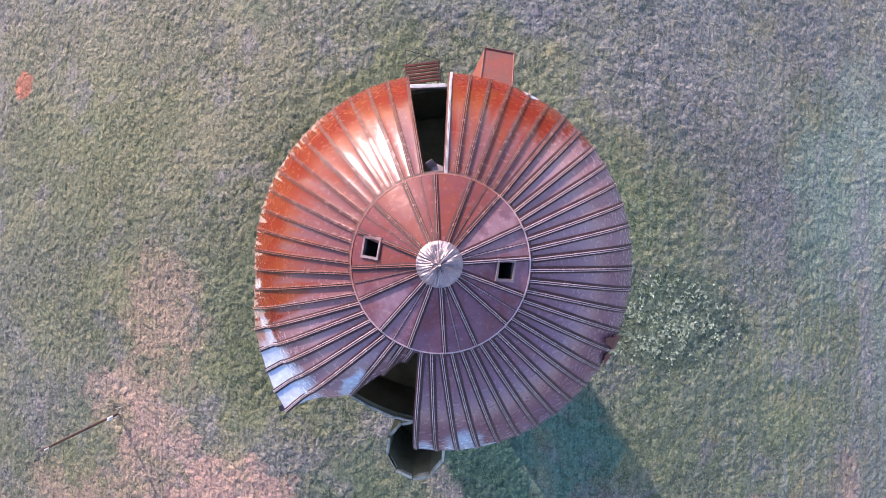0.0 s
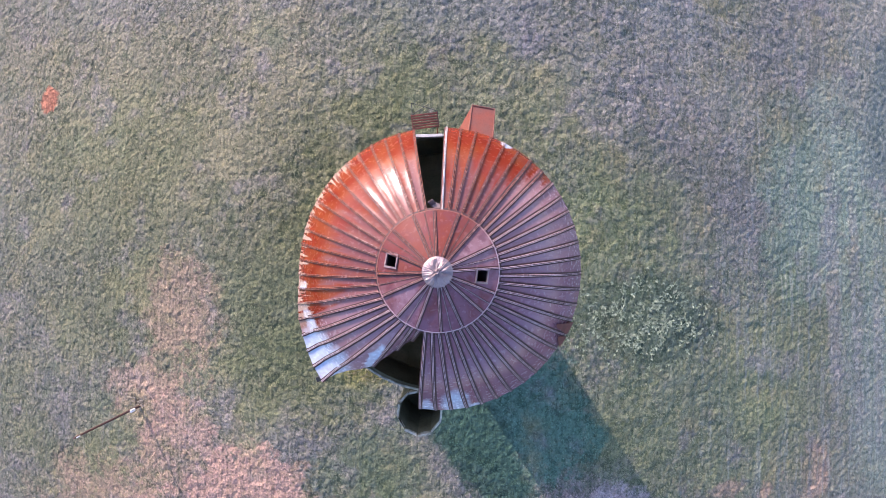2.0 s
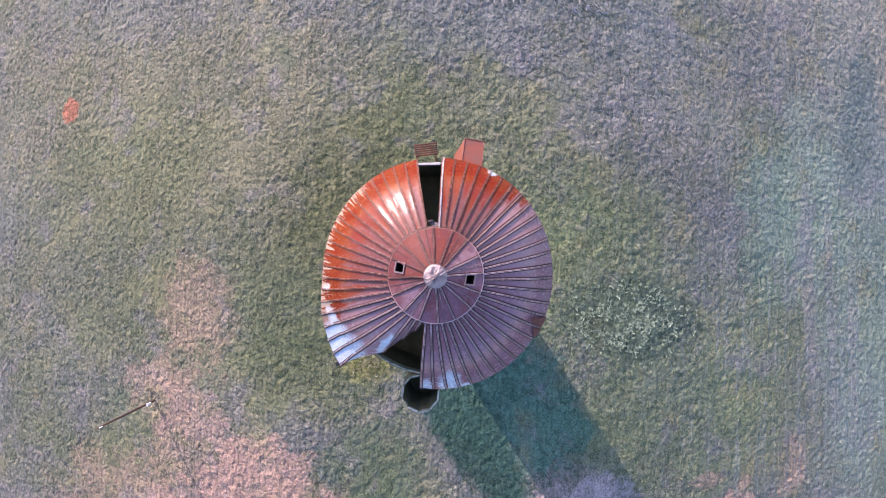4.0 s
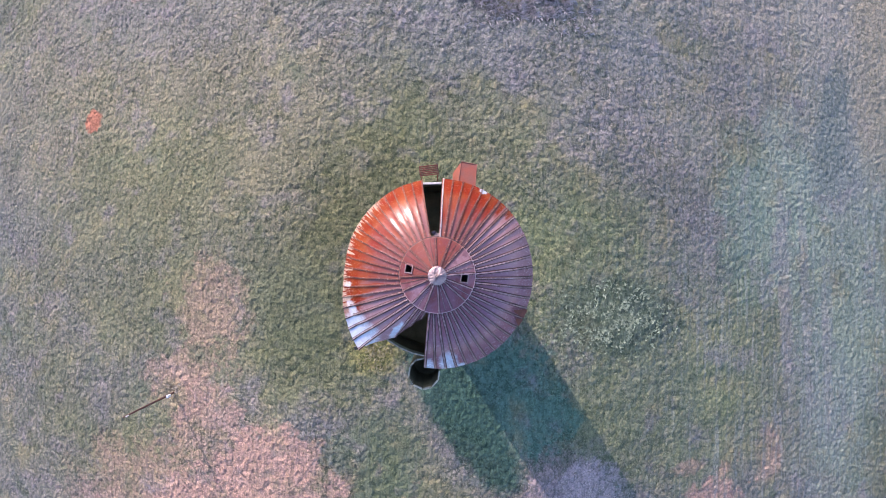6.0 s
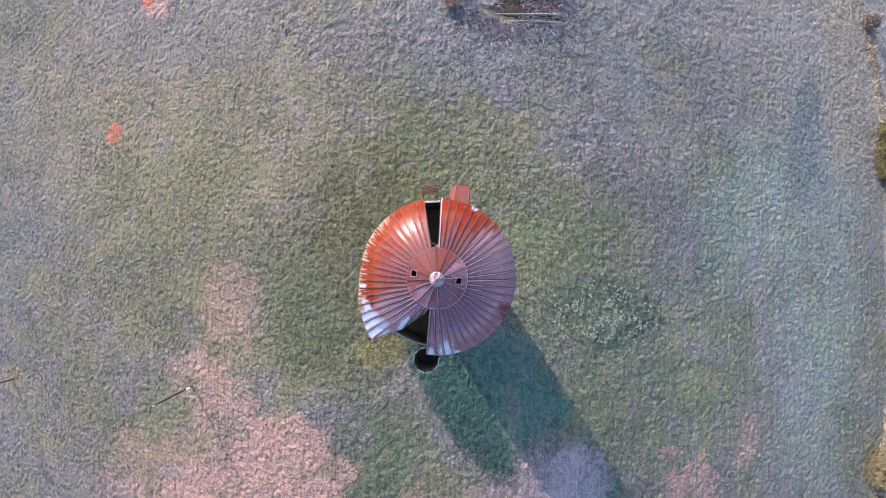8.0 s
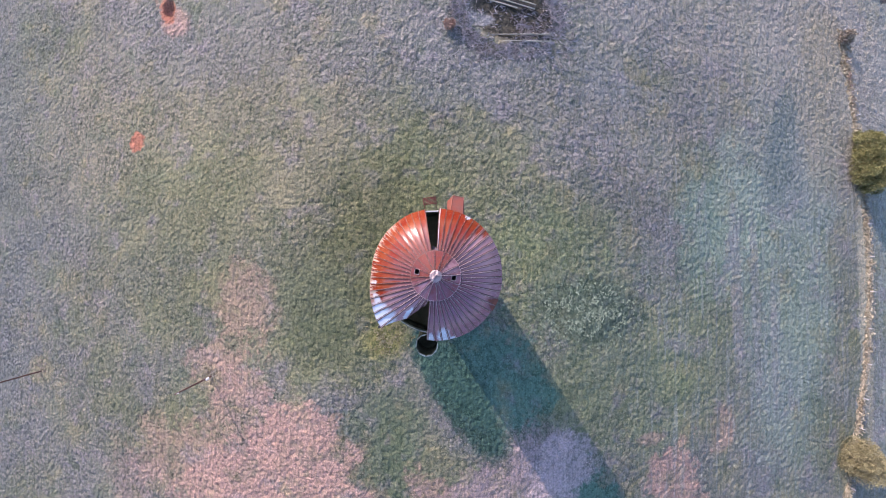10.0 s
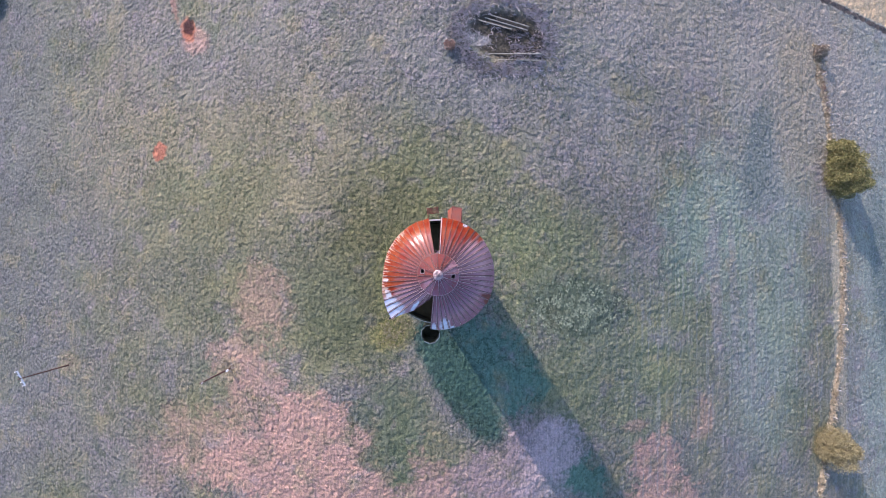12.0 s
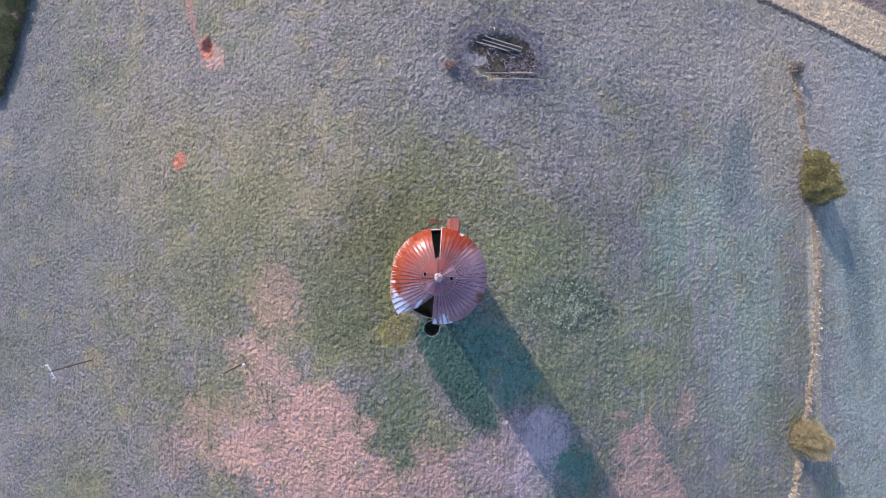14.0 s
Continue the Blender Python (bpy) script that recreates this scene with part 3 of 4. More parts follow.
def sheet(inner_a, outer_a, inner_b, outer_b, rows=8, cols=4, lift=0.0, sag=(0.0, 0.0), thick=0.012, dish=0.012):
    """One roof sheet between two ribs, each from an inner to an outer point in plan, with its thickness."""
    bm = bmesh.new()

    def point(i, j, down):
        s = i / rows
        u = Vector(inner_a).lerp(outer_a, s).lerp(Vector(inner_b).lerp(outer_b, s), j / cols)
        dip = -dish * math.sin(math.pi * j / cols)
        return bm.verts.new((u.x, u.y, roof_z(u.length) + lift - down - (sag[0] + (sag[1] - sag[0]) * j / cols) * s * s + dip))

    top = [[point(i, j, 0.0) for j in range(cols + 1)] for i in range(rows + 1)]
    low = [[point(i, j, thick) for j in range(cols + 1)] for i in range(rows + 1)]
    for i in range(rows):
        for j in range(cols):
            bm.faces.new((top[i][j], top[i + 1][j], top[i + 1][j + 1], top[i][j + 1]))
            bm.faces.new((low[i][j], low[i][j + 1], low[i + 1][j + 1], low[i + 1][j]))
    # the cut edges keep corners of their own, so that they stay crisp
    rim = [(0, j) for j in range(cols)] + [(i, cols) for i in range(rows)] + [(rows, j) for j in range(cols, 0, -1)] + [(i, 0) for i in range(rows, 0, -1)]
    up, dn = [point(i, j, 0.0) for i, j in rim], [point(i, j, thick) for i, j in rim]
    for k in range(len(rim)):
        m = (k + 1) % len(rim)
        bm.faces.new((up[k], up[m], dn[m], dn[k]))
    for f in bm.faces:
        f.smooth = True
    return bm


def ridge(inner, outer, lift=0.0, sag=0.0, rows=8, half=0.022, high=0.042, flank=2.0):
    """A standing seam along a line in plan: two raised folds with a groove between them."""
    bm = bmesh.new()
    a, b = Vector(inner), Vector(outer)
    side = Vector((-(b - a).y, (b - a).x)).normalized()
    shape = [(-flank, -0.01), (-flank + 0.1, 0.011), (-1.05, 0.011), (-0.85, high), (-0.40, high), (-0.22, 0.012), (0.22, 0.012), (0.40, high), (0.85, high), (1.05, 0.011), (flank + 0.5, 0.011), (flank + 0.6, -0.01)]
    loops = []
    for i in range(rows + 1):
        s = i / rows
        p = a.lerp(b, s)
        z = roof_z(p.length) + lift - sag * s * s
        loops.append([bm.verts.new((*(p + side * (half * u)), z + h)) for u, h in shape])
    for p, q in zip(loops, loops[1:]):
        for j in range(len(shape)):
            k = (j + 1) % len(shape)
            # flanks and groove take the dark material as painted shade
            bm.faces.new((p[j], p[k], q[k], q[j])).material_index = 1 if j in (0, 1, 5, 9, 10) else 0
    bm.faces.new(loops[0][::-1])
    bm.faces.new(loops[-1])
    bmesh.ops.recalc_face_normals(bm, faces=bm.faces[:])
    return bm


def polar(r, degrees):
    return Vector((r * math.cos(radians(degrees)), 1.014 * r * math.sin(radians(degrees))))


def build_roof():
    rnd = random.Random(4)
    bm = bmesh.new()
    tube(bm, [(CAPR - 0.10, roof_z(CAPR) - 0.05), (CAPR - 0.04, roof_z(CAPR) - 0.05), (CAPR - 0.04, roof_z(CAPR) - 0.12), (CAPR - 0.10, roof_z(CAPR) - 0.12)], 40)
    roof = part("roof", bm, M_RUSTDARK, silo, "rusty red ribbed sheet-metal roof with faded purple paint")
    inner_r = CAPR - 0.06
    # the whole side, from the narrow gap clockwise to the tear
    east = [(86.2 - 188.8 * i / 29, 87.4 - 185.4 * i / 29, RIM) for i in range(30)]
    # the other side, whose last sheets have slipped sideways and sag over the tear
    west = [(101.2 + 6.6 * i, 100.7 + 6.3 * i, RIM) for i in range(13)]
    west += [(180.4 + 6.6 * j, 176.3 + 5.9 * j, RIM + 0.09 * j) for j in range(1, 9)]
    lines = []
    for block in (east, west):
        ribs = [(polar(inner_r, i), polar(o_r + rnd.uniform(-0.015, 0.015), o), 0.0) for i, o, o_r in block]
        if block is west:
            ribs = [(i, o, 0.05 * max(0, k - 13) / 8) for k, (i, o, _) in enumerate(ribs)]
            for k, (deg, end) in enumerate(((239.8, (-1.72, -2.51)), (246.4, (-1.05, -1.99)), (253.0, (-0.68, -1.74)))):
                ribs.append((polar(inner_r, deg), Vector(end), 0.40 + 0.09 * k))
        lines.append(ribs)
    for ribs in lines:
        for (ia, oa, sa), (ib, ob_, sb) in zip(ribs, ribs[1:]):
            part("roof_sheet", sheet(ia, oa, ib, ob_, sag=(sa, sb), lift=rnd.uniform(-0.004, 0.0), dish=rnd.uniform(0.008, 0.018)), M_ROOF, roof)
        for i, o, s in ribs:
            # the painted shade is wider on ribs that face away from the sun
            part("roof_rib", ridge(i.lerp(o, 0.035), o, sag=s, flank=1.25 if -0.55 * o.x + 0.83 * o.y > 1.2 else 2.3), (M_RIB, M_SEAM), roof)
    # unseen strips added under the sheets that still hang, to block sun at the eaves
    for first, last in ((-97, 86), (102, 226)):
        bm = bmesh.new()
        count = 30
        ends = []
        for k in range(count + 1):
            d = polar(1, first + (last - first) * k / count)
            ends.append([bm.verts.new((*(d * r), z)) for r, z in ((3.56, 18.0), (3.56, roof_z(3.56) - 0.14), (3.53, roof_z(3.53) - 0.14), (3.53, 18.0))])
        for p, q in zip(ends, ends[1:]):
            for j in range(4):
                bm.faces.new((p[j], q[j], q[(j + 1) % 4], p[(j + 1) % 4]))
        part("eave_skirt", bm, M_RUSTDARK, roof)
    # a pale strip that paints the sunlit edge of the narrow gap
    bm = ridge(polar(inner_r, 86.0), polar(RIM + 0.02, 87.0), lift=0.02, half=0.012, high=0.03)
    part("edge_strip", bm, (M_PALE, M_PALE), roof, "pale strip painted as the sunlit edge of the gap")
    # a patch of buckled, darker sheet at the eaves
    bm = sheet(polar(3.20, -24.6), polar(RIM + 0.05, -21.6), polar(3.28, -26.0), polar(RIM + 0.05, -27.4), rows=8, lift=0.085, sag=(-0.05, 0.0), dish=0.0)
    part("torn_sheet", bm, M_TORN, roof, "dark torn sheet bent up at the eaves")
    bm = sheet(polar(3.50, -29.2), polar(RIM + 0.05, -28.0), polar(3.56, -30.6), polar(RIM + 0.05, -33.2), rows=8, lift=0.08, sag=(-0.04, 0.0), dish=0.0)
    part("torn_sheet", bm, M_TORN, roof, "dark torn sheet bent up at the eaves")
    bm = bmesh.new()
    for k in range(3):
        box(bm, -0.07, -0.11, -0.006, 0.06, 0.10, 0.006, Matrix.Translation((-0.12 + 0.09 * k, 1.52 - 0.05 * k, roof_z(1.5) - 0.06)) @ pose(0, 0, 0, 40 - 50 * k, 25 * k - 20, 30 + 35 * k))
    part("scrap", bm, M_FRAME, roof, "crumpled grey scrap hanging in the gap")
    bm = bmesh.new()
    box(bm, -0.09, -0.07, -0.30, 0.09, 0.07, -0.02, Matrix.Translation((-3.44, -3.18, roof_z(4) - 0.1)) @ pose(0, 0, 0, 0, 0, 20), 0.01)
    part("eave_bracket", bm, M_BLACK, roof, "black bracket under the slipped corner")
    return roof


def build_cap():
    bm = bmesh.new()
    tube(bm, [(CAPR + 0.022, roof_z(CAPR) + 0.058), (CAPR + 0.045, roof_z(CAPR) + 0.05), (CAPR + 0.045, roof_z(CAPR) - 0.03), (CAPR + 0.022, roof_z(CAPR) - 0.03)], 128)
    cap = part("cap", bm, M_CAPRIB, silo, "raised round centre cap of the roof, dull red")
    # a dark ring in place of the shadow at the cap's edge
    bm = bmesh.new()
    tube(bm, [(CAPR + 0.046, roof_z(CAPR) + 0.012), (CAPR + 0.095, roof_z(CAPR + 0.095) + 0.012), (CAPR + 0.095, roof_z(CAPR + 0.095) - 0.02), (CAPR + 0.046, roof_z(CAPR) - 0.02)], 128)
    part("cap_joint", bm, M_SEAM, cap, "dark ring of painted shade round the cap")
    hatches = [Vector((-1.00, 0.23)), Vector((0.95, -0.10))]
    turns = [radians(-9), radians(-7)]
    bounds = []
    for i in range(8):
        bounds += [3 + 45 * i, 24 + 45 * i]
    bounds.append(363)
    for a, b in zip(bounds, bounds[1:]):
        bm = bmesh.new()
        nr, na = 26, 14
        layers = []
        for down in (0.0, 0.012):
            layers.append([[bm.verts.new((*(polar(0.12 + (CAPR - 0.10) * i / nr, a + (b - a) * j / na)), roof_z(0.12 + (CAPR - 0.10) * i / nr) + 0.055 - down)) for j in range(na + 1)] for i in range(nr + 1)])
        for i in range(nr):
            for j in range(na):
                mid = (layers[0][i][j].co + layers[0][i + 1][j + 1].co) / 2
                hole = False
                for h, turn in zip(hatches, turns):
                    d = Matrix.Rotation(-turn, 2) @ (mid.xy - h)
                    hole |= max(abs(d.x), abs(d.y)) < 0.125
                if not hole:
                    t, l = layers
                    bm.faces.new((t[i][j], t[i + 1][j], t[i + 1][j + 1], t[i][j + 1]))
                    bm.faces.new((l[i][j], l[i][j + 1], l[i + 1][j + 1], l[i + 1][j]))
        bmesh.ops.delete(bm, geom=[v for v in bm.verts if not v.link_faces], context="VERTS")
        part("cap_sheet", bm, M_CAP, cap)
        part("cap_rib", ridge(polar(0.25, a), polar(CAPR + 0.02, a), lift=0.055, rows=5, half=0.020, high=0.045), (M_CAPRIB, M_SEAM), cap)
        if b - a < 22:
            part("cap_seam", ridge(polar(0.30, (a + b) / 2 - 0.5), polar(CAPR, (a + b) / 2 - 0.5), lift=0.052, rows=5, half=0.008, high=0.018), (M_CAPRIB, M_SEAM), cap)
    for h, turn in zip(hatches, turns):
        z = roof_z(h.length) + 0.055
        steep = 0.44
        way = h.normalized()
        tilt = Vector((way.x * steep, way.y * steep, 1)).to_track_quat("Z", "Y").to_matrix().to_4x4()
        m = Matrix.Translation((h.x, h.y, z)) @ tilt
        lie = (tilt.to_3x3() @ Vector((1, 0, 0))).xy
        m = m @ Matrix.Rotation(turn - math.atan2(lie.y, lie.x), 4, "Z")
        bm = bmesh.new()
        for x0, y0, x1, y1 in ((-0.155, -0.165, -0.125, 0.165), (0.125, -0.165, 0.155, 0.165), (-0.125, -0.165, 0.125, -0.125), (-0.125, 0.125, 0.125, 0.165)):
            box(bm, x0, y0, -0.03, x1, y1, 0.03, m)
        # an added black box makes the opening as dark as deep shade
        dark_box = bmesh.new()
        box(dark_box, -0.135, -0.135, -0.42, 0.135, 0.135, -0.40, m)
        for x0, y0, x1, y1 in ((-0.15, -0.15, -0.135, 0.15), (0.135, -0.15, 0.15, 0.15), (-0.135, -0.15, 0.135, -0.135), (-0.135, 0.135, 0.135, 0.15)):
            box(dark_box, x0, y0, -0.42, x1, y1, -0.031, m)
        part("hatch_well", dark_box, M_BLACK, cap, "added black box that keeps the open hatch dark")
        part("hatch_frame", bm, M_FRAME, cap, "pale square frame round a dark open hatch")


def build_vent():
    bm = bmesh.new()
    z = roof_z(0.3) + 0.05
    sides = 72
    rnd = random.Random(8)
    crimps = [rnd.uniform(0.1, 1.9) for _ in range(sides)]
    rings = []
    for k, (r, h) in enumerate(((0.30, 0.0), (0.325, 0.02), (0.325, 0.05), (0.27, 0.085), (0.18, 0.125), (0.09, 0.15), (0.03, 0.17))):
        ring = []
        for i in range(sides):
            a = 2 * math.pi * i / sides
            crimp = (0.0035 if i % 2 else -0.0035) * crimps[i] * (1 if 2 < k < 6 else 0.3) + (0.032 * noise.noise((3.5 * math.cos(a) + 5 * r, 3.5 * math.sin(a), 2.0 + 7 * r)) if k > 2 else 0.0)
            ring.append(bm.verts.new((r * math.cos(a), r * math.sin(a), z + h + crimp)))
        rings.append(ring)
    for p, q in zip(rings, rings[1:]):
        for i in range(sides):
            bm.faces.new((p[i], p[(i + 1) % sides], q[(i + 1) % sides], q[i]))
    bm.faces.new(rings[-1])
    part("vent", bm, M_ZINC, silo, "shiny crimped metal vent lid at the peak")


build_wall()
build_roof()
build_cap()
build_vent()


def build_chute():
    """The open-topped tube against the wall, of flat staves."""
    at = (-0.74, -4.60)
    chute = thing("silo_chute", "narrow many-sided concrete chute standing open-topped against the silo", "chute", (*at, 0))
    bm = bmesh.new()
    tube(bm, [(0.70, -0.7), (0.70, 17.42), (0.655, 17.42), (0.655, -0.7)], 10, 0.2)
    part("shaft", bm, M_MOSS, chute, "mossy concrete shaft")
    for i in range(10):
        bm = bmesh.new()
        a0, a1 = 0.2 + 0.6283 * i + 0.03, 0.2 + 0.6283 * (i + 1) - 0.03
        pts = [(0.71 * math.cos(a0), 0.71 * math.sin(a0)), (0.71 * math.cos(a1), 0.71 * math.sin(a1)), (0.645 * math.cos(a1), 0.645 * math.sin(a1)), (0.65 * math.cos(a0), 0.65 * math.sin(a0))]
        top = 17.47 + 0.05 * ((i * 7) % 5 - 2) / 2
        lo, hi = [bm.verts.new((x, y, 17.38)) for x, y in pts], [bm.verts.new((x, y, top)) for x, y in pts]
        bm.faces.new(lo[::-1])
        bm.faces.new(hi)
        for j in range(4):
            bm.faces.new((lo[j], lo[(j + 1) % 4], hi[(j + 1) % 4], hi[j]))
        part("rim_block", bm, M_RIMBLOCK, chute)
    bm = bmesh.new()
    bmesh.ops.create_circle(bm, cap_ends=True, segments=10, radius=0.65)
    bmesh.ops.translate(bm, verts=bm.verts[:], vec=(0, 0, 15.7))
    part("chute_floor", bm, M_MOSS, chute, "dark mossy inside")


def build_head_box():
    """The sheet-metal hood over the filling pipe."""
    hood = thing("filler_hood", "rusty red sheet-metal hood fixed to the silo below the eaves", "hood", (1.03, 4.20, 0))
    bm = bmesh.new()
    lo = [bm.verts.new(p) for p in ((-0.52, -0.62, 15.9), (0.62, -0.62, 15.9), (0.62, 0.45, 15.9), (-0.52, 0.45, 15.9))]
    hi = [bm.verts.new(p) for p in ((-0.34, -0.72, 17.97), (0.40, -0.72, 17.94), (0.49, 0.34, 17.815), (-0.18, 0.46, 17.828))]
    bm.faces.new(lo[::-1])
    bm.faces.new(hi)
    for j in range(4):
        bm.faces.new((lo[j], lo[(j + 1) % 4], hi[(j + 1) % 4], hi[j]))
    part("hood_body", bm, M_RUST, hood)
    bm = bmesh.new()
    for a, b in (((0.40, -0.72, 17.95), (0.49, 0.34, 17.825)), ((-0.18, 0.46, 17.838), (0.49, 0.34, 17.825)), ((-0.34, -0.72, 17.98), (-0.18, 0.46, 17.838))):
        rod(bm, a, b, 0.018, sides=5)
    part("hood_edge", bm, M_RUSTDARK, hood, "folded dark edge of the hood")


def build_landing():
    """The small ribbed sheet and its stays at the top of the ladder."""
    m = Matrix.Translation((-0.60, 4.45, 17.2)) @ pose(0, 0, 0, 12, 0, 7)
    deck = thing("ladder_landing", "small ribbed rust-brown metal landing with thin stays above the ladder", "landing")
    for i in range(6):
        bm = bmesh.new()
        y = -0.20 + 0.078 * i
        box(bm, -0.41, y - 0.028, -0.02, 0.41, y + 0.028, 0.02, m, 0.008)
        part("slat", bm, M_TORN, deck)
    for x in (-0.41, 0.41):
        bm = bmesh.new()
        box(bm, x - 0.02, -0.24, -0.05, x + 0.02, 0.24, -0.021, m)
        part("side_bar", bm, M_RUSTDARK, deck)
    for a, b in (((-1.04, 5.02, 17.2), (-0.20, 4.74, 17.25)), ((-1.0, 4.62, 17.24), (-0.52, 4.96, 17.22)), ((-0.20, 4.74, 17.25), (-0.18, 4.34, 17.2)), ((-1.0, 4.62, 17.24), (-1.04, 5.02, 17.2))):
        bm = bmesh.new()
        rod(bm, a, b, 0.011, sides=5)
        part("stay", bm, M_BLACK, deck)
    for x in (-0.95, -0.22):
        bm = bmesh.new()
        rod(bm, (x, 4.25, 17.15), (x, 3.45, 14.9), 0.025, sides=6)
        part("bracket", bm, M_RUSTDARK, deck)
    bm = bmesh.new()
    box(bm, -0.72, 3.60, 18.095, 0.06, 3.69, 18.175, pose(0, 0, 0, 0, 0, 1.5), 0.01)
    single("board", bm, M_PALE, "pale weathered board lying across the gap on the wall", "board")


build_chute()
build_head_box()
build_landing()


# ---------- poles, fence, planks ----------
def build_pole(name, x, y, high, arm_turn=None, label=""):
    z = ground_z(x, y)
    pole = thing(name, label, "utility pole", (x, y, z))
    bm = bmesh.new()
    rod(bm, (0, 0, -0.4), (0, 0, high), 0.125, 0.085, 12)
    part("shaft", bm, M_POLE, pole)
    if arm_turn is None:
        bm = bmesh.new()
        rod(bm, (0.11, 0.0, high - 0.35), (0.11, 0, high - 0.1), 0.05, 0.05, 8)
        part("insulator", bm, M_WHITE, pole, "small white insulator")
        bm = bmesh.new()
        box(bm, 0.12, -0.13, 0.75, 0.30, 0.13, 1.15, None, 0.02)
        part("meter_box", bm, M_WHITE, pole, "small white meter box")
        return pole
    turn = Matrix.Rotation(radians(arm_turn), 4, "Z")
    bm = bmesh.new()
    box(bm, -1.25, -0.055, high - 0.42, 1.25, 0.055, high - 0.28, turn, 0.01)
    arm = part("crossarm", bm, M_WHITE, pole, "pale wooden crossarm")
    for u in (-1.15, -0.55, 0.55, 1.15):
        bm = bmesh.new()
        rod(bm, turn @ Vector((u, 0, high - 0.28)), turn @ Vector((u, 0, high - 0.02)), 0.075, 0.05, 8)
        part("insulator", bm, M_WHITE, arm, "white insulator")
    for u in (-0.6, 0.6):
        bm = bmesh.new()
        rod(bm, turn @ Vector((u, 0.07, high - 0.35)), turn @ Vector((0, 0.1, high - 0.95)), 0.018, sides=5)
        part("brace", bm, M_WIRE, pole)
    return pole


build_pole("utility_pole", -29.1, -14.15, 5.7, None, "bare reddish wooden utility pole in the pasture")
build_pole("utility_pole", -60.9, -16.5, 6.5, -58, "brown wooden utility pole with a white crossarm")
bm = bmesh.new()
prev = Vector((-61.1, -16.8, ground_z(-60.9, -16.5) + 6.45))
for i in range(1, 13):
    s = i / 12
    nxt = Vector((-61.1 - 34 * s, -16.8 - 48 * s, prev.z * 0 + ground_z(-60.9, -16.5) + 6.45 - 1.6 * math.sin(math.pi * s) - 4 * s))
    rod(bm, prev, nxt, 0.018, sides=4)
    prev = nxt
single("power_line", bm, M_WIRE, "thin grey overhead wire running off from the crossarm", "wire")


FENCE = [(62.0, 36.4), (62.9, 27.0), (63.9, 20.0), (65.0, 8.0), (65.4, -1.6), (64.5, -12.1), (63.0, -21.7), (61.1, -29.1), (59.5, -38.4), (58.5, -46.0)]


def along(s):
    k = min(int(s), len(FENCE) - 2)
    return Vector(FENCE[k]).lerp(FENCE[k + 1], s - k)


def build_fence():
    fence = thing("fence", "old wire fence on weathered wooden posts in dry grass", "fence")
    for i in range(18):
        p = along(i * 9 / 17)
        z = ground_z(p.x, p.y)
        bm = bmesh.new()
        rod(bm, (p.x, p.y, z - 0.3), (p.x + 0.05 * math.sin(i * 2.1), p.y + 0.05, z + 0.85), 0.055, 0.045, 7)
        part("post", bm, M_PALE, fence)
    for k, h in enumerate((0.25, 0.5, 0.78)):
        bm = bmesh.new()
        for i in range(25):
            a, b = along(i * 9 / 25), along((i + 1) * 9 / 25)
            rod(bm, (a.x, a.y, ground_z(a.x, a.y) + h), (b.x, b.y, ground_z(b.x, b.y) + h), 0.008, sides=4)
        part("wire", bm, M_WIRE, fence)


build_fence()


def lay(name, label, category, x0, y0, x1, y1, wide, thick, up, material, group):
    """A long timber on the pit's floor, or propped up over it."""
    a, b = Vector((x0, y0)), Vector((x1, y1))
    length = (b - a).length
    bm = bmesh.new()
    box(bm, -length / 2, -wide / 2, -thick / 2, length / 2, wide / 2, thick / 2, None, 0.012)
    ob = single(name, bm, material, label, category, group=group)
    ob.matrix_world = Matrix.Translation((*a.lerp(b, 0.5), -drop(*a.lerp(b, 0.5)) - 0.45 + up)) @ Matrix.Rotation(math.atan2((b - a).y, (b - a).x), 4, "Z")


for x0, y0, x1, y1, up in ((3.35, 32.4, 8.9, 30.75, 0.22), (3.75, 32.95, 11.0, 30.7, 0.22), (4.45, 33.35, 11.2, 31.2, 0.30), (5.75, 27.4, 12.8, 27.4, 0.34), (6.6, 26.5, 12.7, 26.4, 0.52)):
    lay("timber_rail", "long pale weathered timber lying in an overgrown pit", "timber", x0, y0, x1, y1, 0.09, 0.14, up, M_TIMBER, "timbers in the pit")
for x0, y0, x1, y1, w in ((3.6, 32.7, 9.5, 30.9, 0.50), (4.1, 33.15, 11.1, 30.95, 0.45), (6.1, 26.95, 12.7, 26.9, 0.75)):
    lay("trough_board", "dark wet board between the pale timbers in the pit", "board", x0, y0, x1, y1, w, 0.06, 0.05, M_WOOD, "boards in the pit")


# ---------- shrubs ----------
def leaves(rnd, count, place, size, lean=0.9):
    """Verts and faces of many small crossing leaf sprays. place() gives a point and its outward way."""
    verts, faces = [], []
    for _ in range(count):
        p, out = place()
        s = size * rnd.uniform(0.6, 1.4)
        d = (out * lean + Vector((rnd.gauss(0, 0.5), rnd.gauss(0, 0.5), rnd.gauss(0.3, 0.5)))).normalized()
        e = d.cross(Vector((rnd.gauss(0, 1), rnd.gauss(0, 1), rnd.gauss(0, 1)))).normalized()
        k = len(verts)
        verts += [p - e * s * 0.35, p + d * s * 0.5 - e * s * 0.5, p + d * s * 1.3, p + d * s * 0.5 + e * s * 0.5]
        faces.append((k, k + 1, k + 2, k + 3))
    return verts, faces


